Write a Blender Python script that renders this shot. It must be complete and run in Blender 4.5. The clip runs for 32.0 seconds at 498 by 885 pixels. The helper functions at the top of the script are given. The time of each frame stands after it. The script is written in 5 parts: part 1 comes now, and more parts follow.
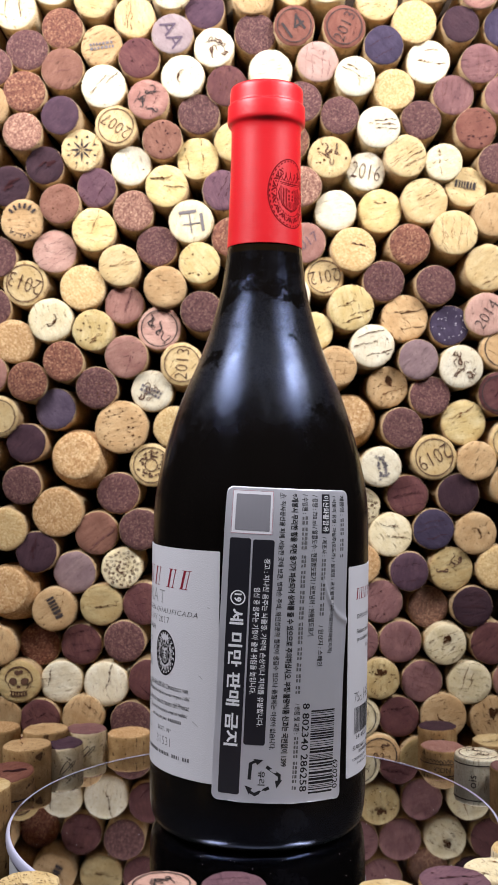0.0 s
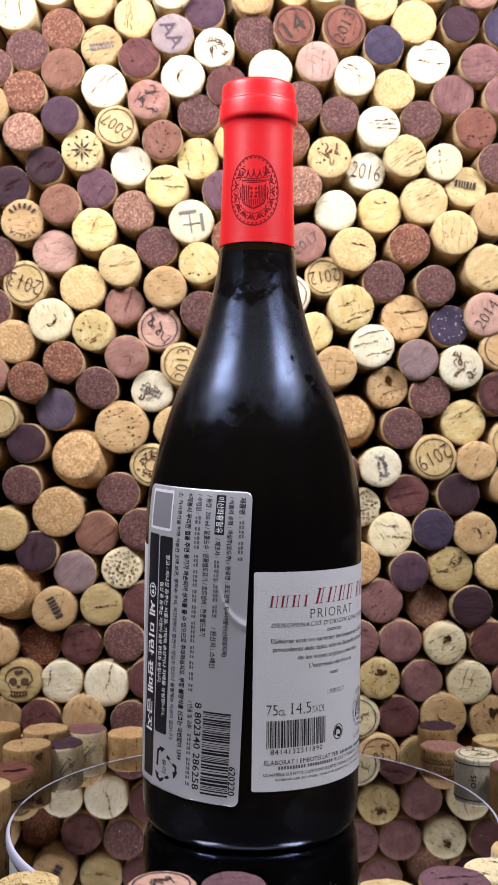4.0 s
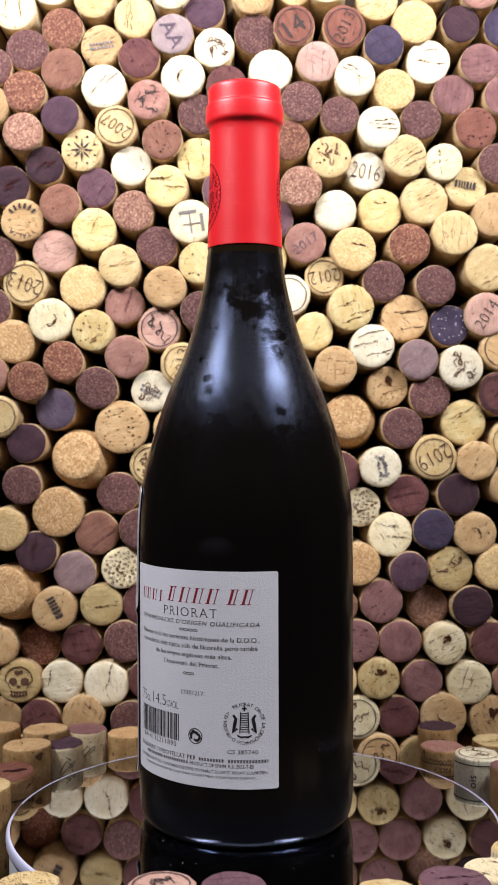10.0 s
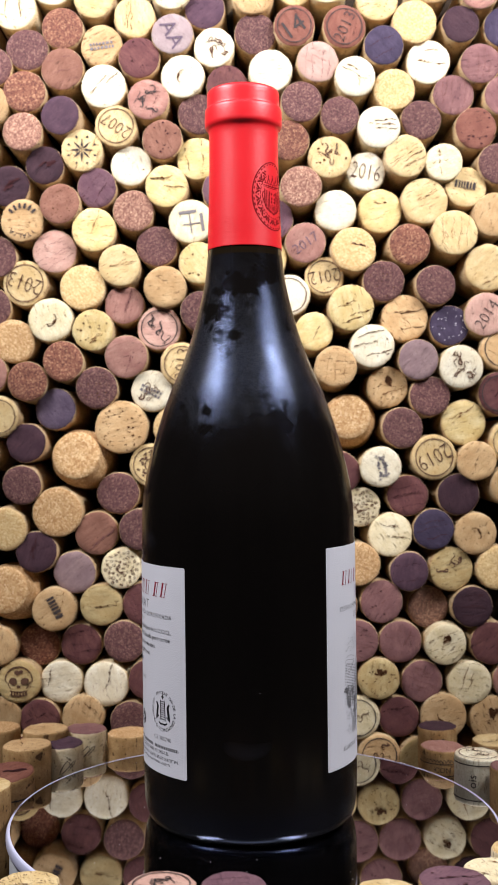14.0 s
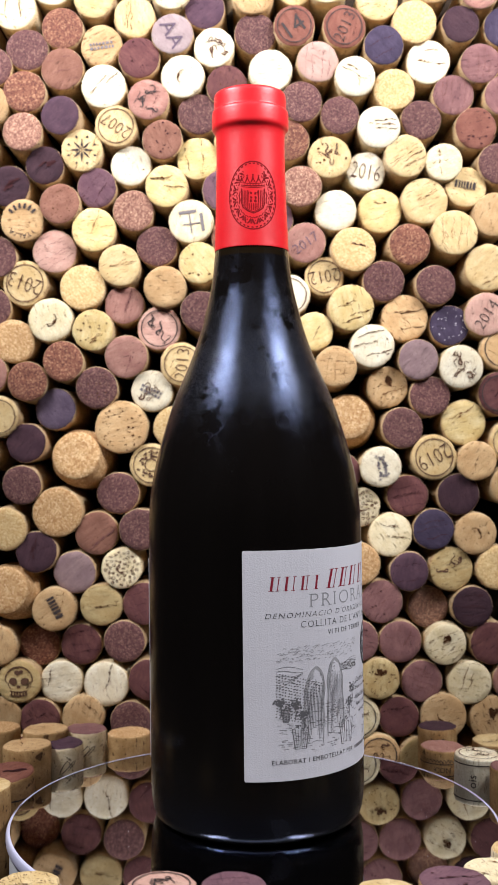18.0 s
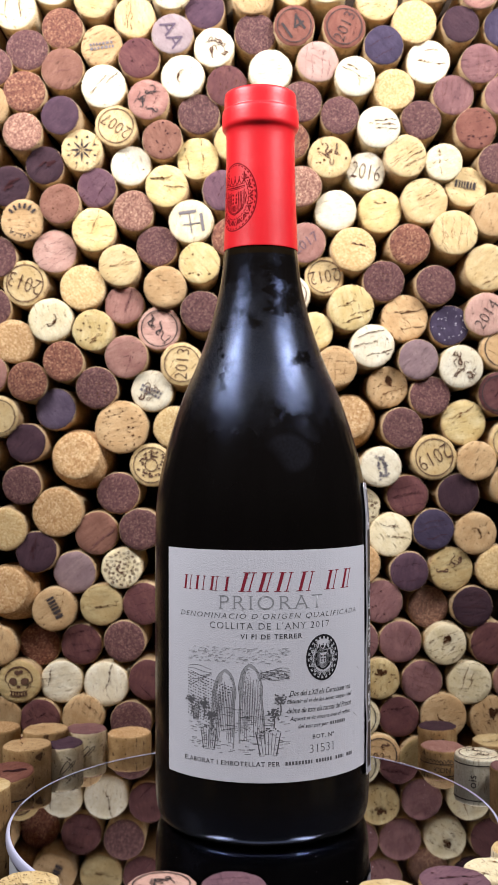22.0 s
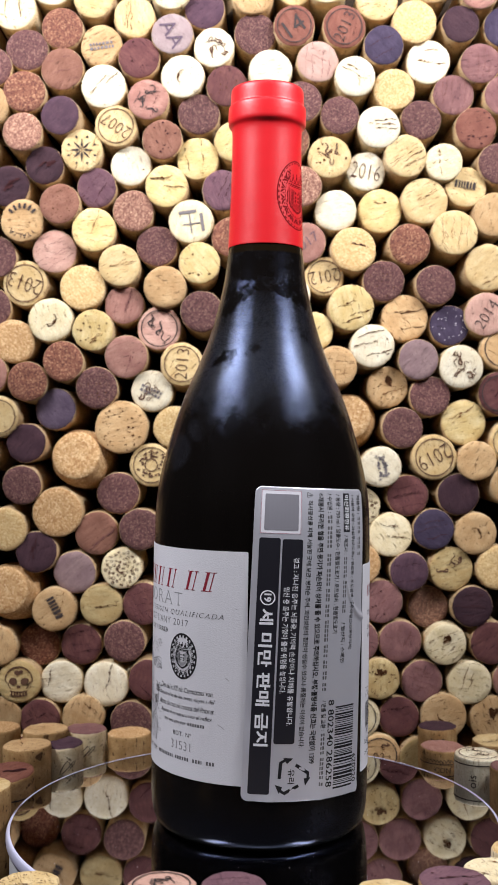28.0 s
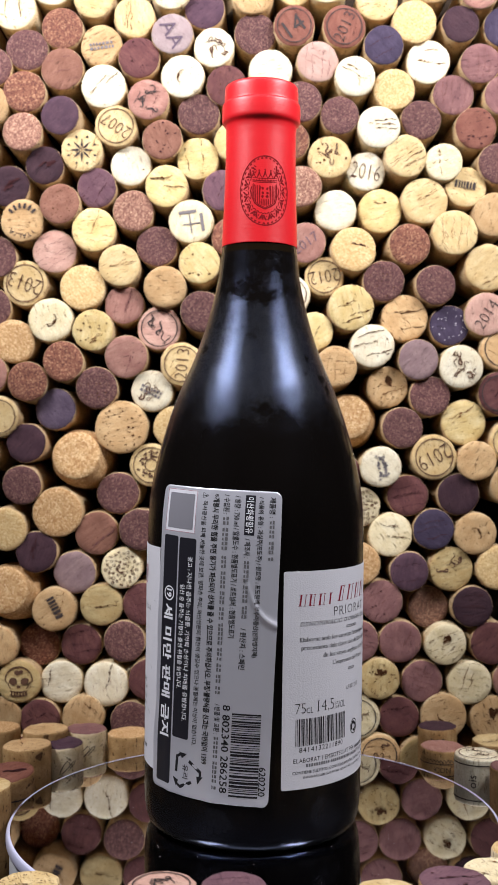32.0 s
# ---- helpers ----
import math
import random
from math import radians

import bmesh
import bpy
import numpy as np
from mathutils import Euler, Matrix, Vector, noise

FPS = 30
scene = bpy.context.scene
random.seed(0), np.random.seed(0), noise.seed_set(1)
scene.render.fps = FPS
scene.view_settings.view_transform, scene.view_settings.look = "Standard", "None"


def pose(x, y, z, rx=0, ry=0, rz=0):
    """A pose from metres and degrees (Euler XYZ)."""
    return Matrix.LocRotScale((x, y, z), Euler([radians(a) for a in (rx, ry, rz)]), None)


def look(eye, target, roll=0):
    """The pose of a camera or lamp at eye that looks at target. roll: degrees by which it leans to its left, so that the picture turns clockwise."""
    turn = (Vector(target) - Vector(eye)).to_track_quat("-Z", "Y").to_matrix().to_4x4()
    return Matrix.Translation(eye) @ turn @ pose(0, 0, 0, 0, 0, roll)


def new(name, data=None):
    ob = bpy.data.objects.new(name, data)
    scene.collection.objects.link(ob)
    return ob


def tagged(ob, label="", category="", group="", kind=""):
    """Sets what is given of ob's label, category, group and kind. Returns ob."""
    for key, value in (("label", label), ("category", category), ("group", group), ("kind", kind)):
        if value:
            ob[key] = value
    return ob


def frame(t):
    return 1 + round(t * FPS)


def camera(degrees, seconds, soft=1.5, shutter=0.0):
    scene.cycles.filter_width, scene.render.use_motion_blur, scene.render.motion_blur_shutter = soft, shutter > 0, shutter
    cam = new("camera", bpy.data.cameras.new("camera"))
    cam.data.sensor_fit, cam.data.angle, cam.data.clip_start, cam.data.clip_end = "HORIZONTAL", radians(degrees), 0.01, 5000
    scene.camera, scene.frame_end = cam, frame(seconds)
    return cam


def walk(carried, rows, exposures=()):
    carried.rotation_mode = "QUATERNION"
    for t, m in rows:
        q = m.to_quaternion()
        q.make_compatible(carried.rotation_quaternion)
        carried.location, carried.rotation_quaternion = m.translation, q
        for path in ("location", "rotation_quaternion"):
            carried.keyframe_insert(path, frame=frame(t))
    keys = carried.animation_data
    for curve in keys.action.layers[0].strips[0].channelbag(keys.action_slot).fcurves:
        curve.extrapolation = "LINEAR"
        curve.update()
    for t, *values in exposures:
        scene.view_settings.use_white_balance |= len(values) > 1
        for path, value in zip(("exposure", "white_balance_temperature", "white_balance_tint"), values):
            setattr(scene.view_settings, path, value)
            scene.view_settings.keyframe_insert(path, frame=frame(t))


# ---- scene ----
# Metres. The turntable's axis is at x = y = 0 and its mirror lies at z = 0; the camera looks along +y.
EYE = (-0.0023, -0.4300, 0.1480)
cam = camera(26.02, 32.0, soft=1.6)
cam.data.dof.use_dof, cam.data.dof.focus_distance, cam.data.dof.aperture_fstop = True, 0.396, 32.0
VIEW = look(EYE, (EYE[0], 1.0, EYE[2]), 0.05)
walk(cam, [(0.0, VIEW), (32.0, VIEW)], [(0.0, -0.05), (9.0, -0.04), (12.0, 0.04), (18.0, 0.04), (24.0, 0.0), (28.0, -0.04), (32.0, -0.05)])

FLOOR_Z = -0.030       # table top under the turntable
FACE_Y = 0.1031        # plane of the cork ends in the wall
R_BODY = 0.0425        # bottle's body
R_DISC = 0.0969
RATE = 12.378          # degrees a second, clockwise from above

# ---- light ----
world = bpy.data.worlds.new("room_dark")
scene.world = world
world.use_nodes = True
world.node_tree.nodes["Background"].inputs[0].default_value = (0.85, 0.9, 1.0, 1)
world.node_tree.nodes["Background"].inputs[1].default_value = 0.05


def strip_lamp(name, at, target, length, width, watts, colour):
    """A rectangular area lamp out of view; its length runs along y."""
    data = bpy.data.lights.new(name, "AREA")
    data.shape, data.size, data.size_y, data.energy, data.color = "RECTANGLE", width, length, watts, colour
    data.spread = SPREAD
    ob = new(name, data)
    d = (Vector(target) - Vector(at)).normalized()
    zax = -d
    yax = (Vector((0, 1, 0)) - zax * zax.y).normalized()
    xax = yax.cross(zax)
    m = Matrix((xax, yax, zax)).transposed().to_4x4()
    ob.matrix_world = Matrix.Translation(at) @ m
    return ob


COOL = (0.948, 0.953, 1.0)
SPREAD = radians(130)
strip_lamp("lamp_strip", (-0.335, -0.172, 0.548), (0.0, 0.06, 0.35), 0.22, 0.07, 2.72, COOL)
strip_lamp("lamp_strip", (0.335, -0.172, 0.548), (0.0, 0.06, 0.35), 0.22, 0.07, 2.72, COOL)
# Overhead fill, added to spread the highlight across the bottle's heel.
strip_lamp("lamp_roof", (0.0, -0.20, 0.62), (0.0, -0.08, 0.0), 0.08, 0.50, 0.36, COOL)


# ---- materials ----
def srgb(r, g, b):
    return tuple((c / 255 / 12.92) if c / 255 <= 0.04045 else ((c / 255 + 0.055) / 1.055) ** 2.4 for c in (r, g, b)) + (1,)


class Nodes:
    """Short hand for building one node material."""

    def __init__(self, name):
        self.mat = bpy.data.materials.new(name)
        self.mat.use_nodes = True
        self.tree = self.mat.node_tree
        self.bsdf = self.tree.nodes["Principled BSDF"]

    def add(self, kind, operation="", data_type="", blend_type="", feature="", rotation_type="", use_clamp=False):
        n = self.tree.nodes.new(kind)
        if operation:
            n.operation = operation
        if data_type:
            n.data_type = data_type
        if blend_type:
            n.blend_type = blend_type
        if feature:
            n.feature = feature
        if rotation_type:
            n.rotation_type = rotation_type
        if use_clamp:
            n.use_clamp = True
        return n

    def link(self, a, b):
        self.tree.links.new(a, b)

    def put(self, key, value):
        if hasattr(value, "links"):
            self.link(value, self.bsdf.inputs[key])
        else:
            self.bsdf.inputs[key].default_value = value

    def math(self, op, a, b=0.0, clamp=False):
        n = self.add("ShaderNodeMath", operation=op, use_clamp=clamp)
        for i, v in enumerate((a, b)):
            if hasattr(v, "links"):
                self.link(v, n.inputs[i])
            else:
                n.inputs[i].default_value = v
        return n.outputs[0]

    def ramp(self, fac, stops):
        n = self.add("ShaderNodeValToRGB")
        e = n.color_ramp.elements
        while len(e) < len(stops):
            e.new(0.5)
        for el, (p, c) in zip(e, stops):
            el.position = p
            el.color = c if len(c) == 4 else (*c, 1)
        self.link(fac, n.inputs[0])
        return n.outputs[0]

    def mix(self, fac, a, b, blend="MIX"):
        n = self.add("ShaderNodeMix", data_type="RGBA", blend_type=blend)
        for i, v in ((0, fac), (6, a), (7, b)):
            if hasattr(v, "links"):
                self.link(v, n.inputs[i])
            else:
                n.inputs[i].default_value = v
        return n.outputs[2]

    def noise(self, vec, scale, detail=3.0, rough=0.5):
        n = self.add("ShaderNodeTexNoise")
        n.inputs["Scale"].default_value, n.inputs["Detail"].default_value, n.inputs["Roughness"].default_value = scale, detail, rough
        self.link(vec, n.inputs["Vector"])
        return n.outputs["Fac"]

    def voronoi(self, vec, scale, feature="F1"):
        n = self.add("ShaderNodeTexVoronoi", feature=feature)
        n.inputs["Scale"].default_value = scale
        self.link(vec, n.inputs["Vector"])
        return n

    def own(self, turn=True):
        """Object coordinates, shifted and turned by the object's own random number."""
        tc, info = self.add("ShaderNodeTexCoord"), self.add("ShaderNodeObjectInfo")
        rot = self.add("ShaderNodeVectorRotate", rotation_type="Y_AXIS")
        self.link(tc.outputs["Object"], rot.inputs["Vector"])
        if turn:
            self.link(self.math("MULTIPLY", info.outputs["Random"], 37.0), rot.inputs["Angle"])
        shift = self.add("ShaderNodeCombineXYZ")
        for i, k in enumerate((3.1, 5.3, 7.7)):
            self.link(self.math("MULTIPLY", info.outputs["Random"], k), shift.inputs[i])
        plus = self.add("ShaderNodeVectorMath", operation="ADD")
        self.link(rot.outputs[0], plus.inputs[0])
        self.link(shift.outputs[0], plus.inputs[1])
        return plus.outputs[0], info.outputs["Random"]

    def scaled(self, vec, sx, sy, sz):
        n = self.add("ShaderNodeVectorMath", operation="MULTIPLY")
        self.link(vec, n.inputs[0])
        n.inputs[1].default_value = (sx, sy, sz)
        return n.outputs[0]

    def bump(self, height, strength, dist=0.0004):
        n = self.add("ShaderNodeBump")
        n.inputs["Strength"].default_value, n.inputs["Distance"].default_value = strength, dist
        self.link(height, n.inputs["Height"])
        self.link(n.outputs[0], self.bsdf.inputs["Normal"])


def natural_cork(name, base, dark, crack=0.5, pore=(70, 45, 30), rough=0.85):
    """Punched natural cork: cloudy colour, growth bands, thin pores and cracks."""
    n = Nodes(name)
    vec, rnd = n.own()
    cloud = n.noise(vec, 150, 4)
    fine = n.noise(vec, 1700, 4, 0.65)
    grain = n.noise(n.scaled(vec, 700, 700, 1900), 1.0, 3, 0.6)
    bands = n.noise(n.scaled(vec, 90, 90, 620), 1.0, 4, 0.6)
    col = n.mix(n.ramp(cloud, [(0.32, (0, 0, 0)), (0.70, (1, 1, 1))]), srgb(*base), srgb(*dark))
    col = n.mix(n.math("MULTIPLY", n.ramp(bands, [(0.42, (0, 0, 0)), (0.68, (1, 1, 1))]), 0.75), col, srgb(*dark))
    col = n.mix(n.math("MULTIPLY", n.ramp(grain, [(0.48, (0, 0, 0)), (0.70, (1, 1, 1))]), 0.65), col, srgb(*dark))
    col = n.mix(n.math("MULTIPLY", n.ramp(fine, [(0.52, (0, 0, 0)), (0.72, (1, 1, 1))]), 0.36), col, srgb(*pore))
    streak = n.noise(n.scaled(vec, 190, 190, 1350), 1.0, 3, 0.5)
    lines = n.ramp(streak, [(0.635, (0, 0, 0)), (0.69, (1, 1, 1))])
    dots = n.ramp(n.noise(vec, 720, 2), [(0.665, (0, 0, 0)), (0.71, (1, 1, 1))])
    holes = n.math("MULTIPLY", n.math("MAXIMUM", lines, dots), crack, True)
    col = n.mix(holes, col, srgb(*pore))
    tone = n.add("ShaderNodeHueSaturation")
    tone.inputs["Saturation"].default_value = 1.03
    n.link(n.math("ADD", n.math("MULTIPLY", rnd, 0.22), 0.90), tone.inputs["Value"])
    n.link(col, tone.inputs["Color"])
    n.put("Base Color", tone.outputs[0])
    n.put("Roughness", rough)
    n.put("Specular IOR Level", 0.25)
    rise = n.math("ADD", n.math("MULTIPLY", fine, 0.5), n.math("ADD", n.math("MULTIPLY", bands, 1.0), n.math("MULTIPLY", grain, 0.6)))
    n.bump(n.math("SUBTRACT", rise, n.math("MULTIPLY", holes, 2.0)), 0.8, 0.0004)
    return n.mat


def grain_cork(name, tones, size=0.0013, rough=0.85):
    """Pressed cork of small granules."""
    n = Nodes(name)
    vec, rnd = n.own()
    wob = n.add("ShaderNodeVectorMath", operation="ADD")
    jit = n.add("ShaderNodeTexNoise")
    jit.inputs["Scale"].default_value = 900
    n.link(vec, jit.inputs["Vector"])
    n.link(vec, wob.inputs[0])
    n.link(n.scaled(jit.outputs["Color"], 0.0007, 0.0007, 0.0007), wob.inputs[1])
    cell = n.voronoi(wob.outputs[0], 1 / size)
    pick = n.add("ShaderNodeSeparateColor")
    n.link(cell.outputs["Color"], pick.inputs[0])
    k = len(tones) - 1
    col = n.ramp(pick.outputs[0], [(i / k, srgb(*t)) for i, t in enumerate(tones)])
    edge = n.voronoi(wob.outputs[0], 1 / size, "DISTANCE_TO_EDGE").outputs["Distance"]
    seam = n.ramp(edge, [(0.0, (1, 1, 1)), (0.11, (0, 0, 0))])
    col = n.mix(n.math("MULTIPLY", seam, 0.55), col, srgb(*tones[0]))
    cloud = n.noise(vec, 110, 3)
    col = n.mix(n.math("MULTIPLY", n.ramp(cloud, [(0.4, (0, 0, 0)), (0.75, (1, 1, 1))]), 0.35), col, srgb(*tones[0]))
    tone = n.add("ShaderNodeHueSaturation")
    n.link(n.math("ADD", n.math("MULTIPLY", rnd, 0.2), 0.9), tone.inputs["Value"])
    tone.inputs["Saturation"].default_value = 1.03
    n.link(col, tone.inputs["Color"])
    n.put("Base Color", tone.outputs[0])
    n.put("Roughness", rough)
    n.put("Specular IOR Level", 0.3)
    n.bump(n.math("ADD", n.math("MULTIPLY", edge, 1.2), n.math("MULTIPLY", pick.outputs[1], 0.5)), 0.35, 0.0002)
    return n.mat


def plain(name, colour, rough=0.6, metal=0.0, grain=0.0, scale=900.0, spec=0.5):
    n = Nodes(name)
    c = srgb(*colour)
    if grain:
        tc = n.add("ShaderNodeTexCoord")
        f = n.noise(tc.outputs["Object"], scale, 4)
        n.put("Base Color", n.mix(f, tuple(v * (1 - grain) for v in c[:3]) + (1,), tuple(min(1, v * (1 + grain)) for v in c[:3]) + (1,)))
        n.put("Roughness", n.math("ADD", n.math("MULTIPLY", f, 0.2), rough - 0.1))
        n.bump(f, 0.15, 0.0002)
    else:
        n.put("Base Color", c)
        n.put("Roughness", rough)
    n.put("Metallic", metal)
    n.put("Specular IOR Level", spec)
    return n.mat


CORK_KINDS = {
    "white": natural_cork("cork_white", (238, 230, 208), (222, 208, 178), 0.45, (150, 112, 78)),
    "ivory": natural_cork("cork_ivory", (234, 222, 192), (214, 196, 156), 0.6, (128, 94, 64)),
    "cream": natural_cork("cork_cream", (222, 200, 156), (202, 172, 122), 0.65, (128, 88, 54)),
    "yellow": natural_cork("cork_yellow", (228, 208, 160), (208, 180, 122), 0.6, (132, 94, 54)),
    "tan": natural_cork("cork_tan", (208, 176, 134), (184, 148, 106), 0.65, (98, 62, 38)),
    "olive": natural_cork("cork_olive", (206, 186, 140), (180, 152, 104), 0.7, (98, 68, 42)),
    "brown": natural_cork("cork_brown", (150, 108, 92), (126, 86, 72), 0.6, (76, 46, 40)),
    "rust": natural_cork("cork_rust", (140, 94, 80), (116, 72, 62), 0.5, (66, 42, 38)),
    "rose": natural_cork("cork_rose", (178, 136, 122), (152, 108, 98), 0.65, (96, 62, 60)),
    "pale_rose": natural_cork("cork_pale_rose", (208, 172, 156), (188, 146, 132), 0.55, (124, 86, 78)),
    "pale_pink": natural_cork("cork_pale_pink", (188, 158, 146), (174, 140, 128), 0.5, (156, 118, 108)),
    "mauve": natural_cork("cork_mauve", (146, 106, 102), (118, 82, 82), 0.6, (74, 46, 52)),
    "grey_mauve": natural_cork("cork_grey_mauve", (150, 126, 124), (128, 104, 106), 0.5, (88, 66, 68)),
    "mauve_violet": natural_cork("cork_mauve_violet", (124, 92, 98), (100, 70, 80), 0.6, (64, 42, 54)),
    "plum": natural_cork("cork_plum", (116, 76, 72), (92, 56, 57), 0.65, (56, 30, 36)),
    "dark_plum": natural_cork("cork_dark_plum", (74, 50, 56), (56, 36, 44), 0.55, (38, 23, 30)),
    "violet": natural_cork("cork_violet", (96, 70, 80), (74, 52, 64), 0.55, (48, 32, 44)),
    "slate": natural_cork("cork_slate", (98, 84, 98), (78, 64, 80), 0.5, (54, 42, 56)),
    "indigo": natural_cork("cork_indigo", (78, 67, 86), (58, 48, 67), 0.5, (38, 31, 48)),
    "lilac": natural_cork("cork_lilac", (170, 152, 150), (152, 132, 132), 0.5, (120, 98, 98)),
    "rust_grain": grain_cork("cork_rust_grain", ((92, 56, 48), (120, 76, 62), (138, 92, 74), (176, 132, 104)), 0.00068),
    "plum_grain": grain_cork("cork_plum_grain", ((74, 47, 48), (94, 62, 61), (108, 74, 70), (138, 104, 94)), 0.00062),
    "pink_grain": grain_cork("cork_pink_grain", ((112, 76, 66), (142, 102, 88), (164, 122, 104), (200, 162, 136)), 0.00070),
    "brown_grain": grain_cork("cork_brown_grain", ((92, 64, 54), (112, 80, 66), (130, 94, 76), (160, 124, 100)), 0.00066),
    "tan_grain": grain_cork("cork_tan_grain", ((160, 120, 80), (184, 146, 104), (198, 162, 118), (216, 186, 146)), 0.00066),
    "cream_grain": grain_cork("cork_cream_grain", ((184, 148, 100), (202, 170, 120), (212, 184, 136), (224, 200, 156)), 0.00066),
}
CORK_SIDE = natural_cork("cork_side", (206, 182, 146), (178, 148, 110), 0.8, (74, 46, 28))
CORK_SIDE_BROWN = natural_cork("cork_side_brown", (184, 150, 106), (148, 114, 74), 0.85, (66, 40, 24))
CORK_SIDE_PALE = natural_cork("cork_side_pale", (224, 208, 176), (202, 180, 142), 0.75, (90, 66, 44))
CORK_SIDE_GREY = natural_cork("cork_side_grey", (196, 190, 172), (170, 160, 138), 0.5, (90, 78, 62))
INK = plain("print_ink", (56, 44, 42), 0.8)
DARK_CRACK = plain("crack_dark", (66, 38, 40), 0.95, spec=0.1)
MID_CRACK = plain("crack_mauve", (112, 74, 72), 0.95, spec=0.1)
BROWN_INK = plain("print_brown_ink", (92, 62, 44), 0.85)
GREY_INK = plain("print_grey_ink", (120, 112, 112), 0.85)
PURPLE_INK = plain("print_purple_ink", (96, 78, 92), 0.85)
PIT = plain("cork_pit", (84, 54, 34), 0.95, spec=0.1)
CRACK = plain("crack_brown", (122, 86, 56), 0.95, spec=0.1)
BLACK_BOARD = plain("board_black", (46, 37, 30), 0.9, grain=0.3, scale=200, spec=0.1)
TABLE = plain("table_dark", (38, 32, 29), 0.6, grain=0.3, scale=120)
# Tone of the unseen enclosure, which sets the bounced fill.
ROOM = plain("enclosure_dark", (56, 54, 53), 0.95, grain=0.15, scale=20, spec=0.1)
CRYSTAL = plain("crystal_speck", (235, 225, 230), 0.3)


# ---- building helpers ----
def mesh_from(name, bm, *mats):
    me = bpy.data.meshes.new(name)
    bm.to_mesh(me)
    bm.free()
    for m in mats:
        me.materials.append(m)
    return me


def part(name, bm, material, parent, label="", smooth=False):
    mats = material if isinstance(material, (tuple, list)) else (material,)
    if smooth:
        for f in bm.faces:
            f.smooth = True
    ob = new(name, mesh_from(name, bm, *mats))
    ob.parent = parent
    if label:
        tagged(ob, label)
    return ob


def lathe(bm, profile, seg=64, mat=0, close_top=False, close_bottom=False, smooth=True):
    """Turn (radius, z) pairs, listed upwards, round the z axis."""
    rings = []
    for r, z in profile:
        rings.append([bm.verts.new((r * math.cos(2 * math.pi * i / seg), r * math.sin(2 * math.pi * i / seg), z)) for i in range(seg)])
    for a, b in zip(rings, rings[1:]):
        for i in range(seg):
            f = bm.faces.new((a[i], a[(i + 1) % seg], b[(i + 1) % seg], b[i]))
            f.smooth, f.material_index = smooth, mat
    if close_bottom:
        bm.faces.new(list(reversed(rings[0]))).material_index = mat
    if close_top:
        bm.faces.new(rings[-1]).material_index = mat
    return rings


def box(bm, x0, x1, y0, y1, z0, z1):
    v = [bm.verts.new((x, y, z)) for x in (x0, x1) for y in (y0, y1) for z in (z0, z1)]
    for q in ((0, 1, 3, 2), (4, 6, 7, 5), (0, 4, 5, 1), (2, 3, 7, 6), (0, 2, 6, 4), (1, 5, 7, 3)):
        bm.faces.new([v[i] for i in q])


TYPE = bpy.data.objects.new("type_setter", bpy.data.curves.new("type_setter", "FONT"))
scene.collection.objects.link(TYPE)


def letters(text, width=None, height=None, slant=0.0, spacing=1.0, thin=0.0, serif=0.0):
    """Flat lettering round the origin, fitted to a width and a height of its box. serif: how far feet reach past the stems."""
    cu = TYPE.data
    cu.body, cu.resolution_u, cu.shear, cu.space_character, cu.offset = text, 4 if serif else 2, slant, spacing, -thin
    me = bpy.data.meshes.new_from_object(TYPE)
    bm = bmesh.new()
    bm.from_mesh(me)
    bpy.data.meshes.remove(me)
    if serif:
        flat, ends = [], []
        for e in bm.edges:
            (ax, ay, _), (bx, by, _) = e.verts[0].co, e.verts[1].co
            if e.is_boundary and abs(ay - by) < 0.0008 and min(abs(ay - t) for t in (0.0, 0.686, 0.467)) < 0.03:
                flat.append((round(ay, 3), min(ax, bx), max(ax, bx)))
        for y, x0, x1 in sorted(flat):
            if ends and ends[-1][2] == y and x0 - ends[-1][1] < 0.004:
                ends[-1] = (ends[-1][0], x1, y)
            else:
                ends.append((x0, x1, y))
        ends = [(x0, x1 if x1 - x0 < 0.20 else x0 - serif + 0.02, y) for x0, x1, y in ends if 0.03 < x1 - x0 < 0.45]
        for x0, x1, y in ends:
            lean = slant * 0.03 * (1 if y < 0.1 else -1)
            d = 0.026 if y < 0.1 else -0.026
            poly(bm, ((x0 - serif, y), (x1 + serif, y), (x1 + serif * 0.8 + lean, y + d), (x0 - serif * 0.8 + lean, y + d)))
    xs, ys = [v.co.x for v in bm.verts], [v.co.y for v in bm.verts]
    w, h = max(xs) - min(xs), max(ys) - min(ys)
    sy = height / h if height else width / w
    sx = width / w if width else sy
    for v in bm.verts:
        v.co.x, v.co.y = (v.co.x - (max(xs) + min(xs)) / 2) * sx, (v.co.y - (max(ys) + min(ys)) / 2) * sy
    return bm


def poly(bm, pts):
    try:
        bm.faces.new([bm.verts.new((x, y, 0)) for x, y in pts])
    except ValueError:
        pass


def rect(bm, x0, x1, y0, y1, cuts=1):
    for i in range(cuts):
        a, b = x0 + (x1 - x0) * i / cuts, x0 + (x1 - x0) * (i + 1) / cuts
        poly(bm, ((a, y0), (b, y0), (b, y1), (a, y1)))


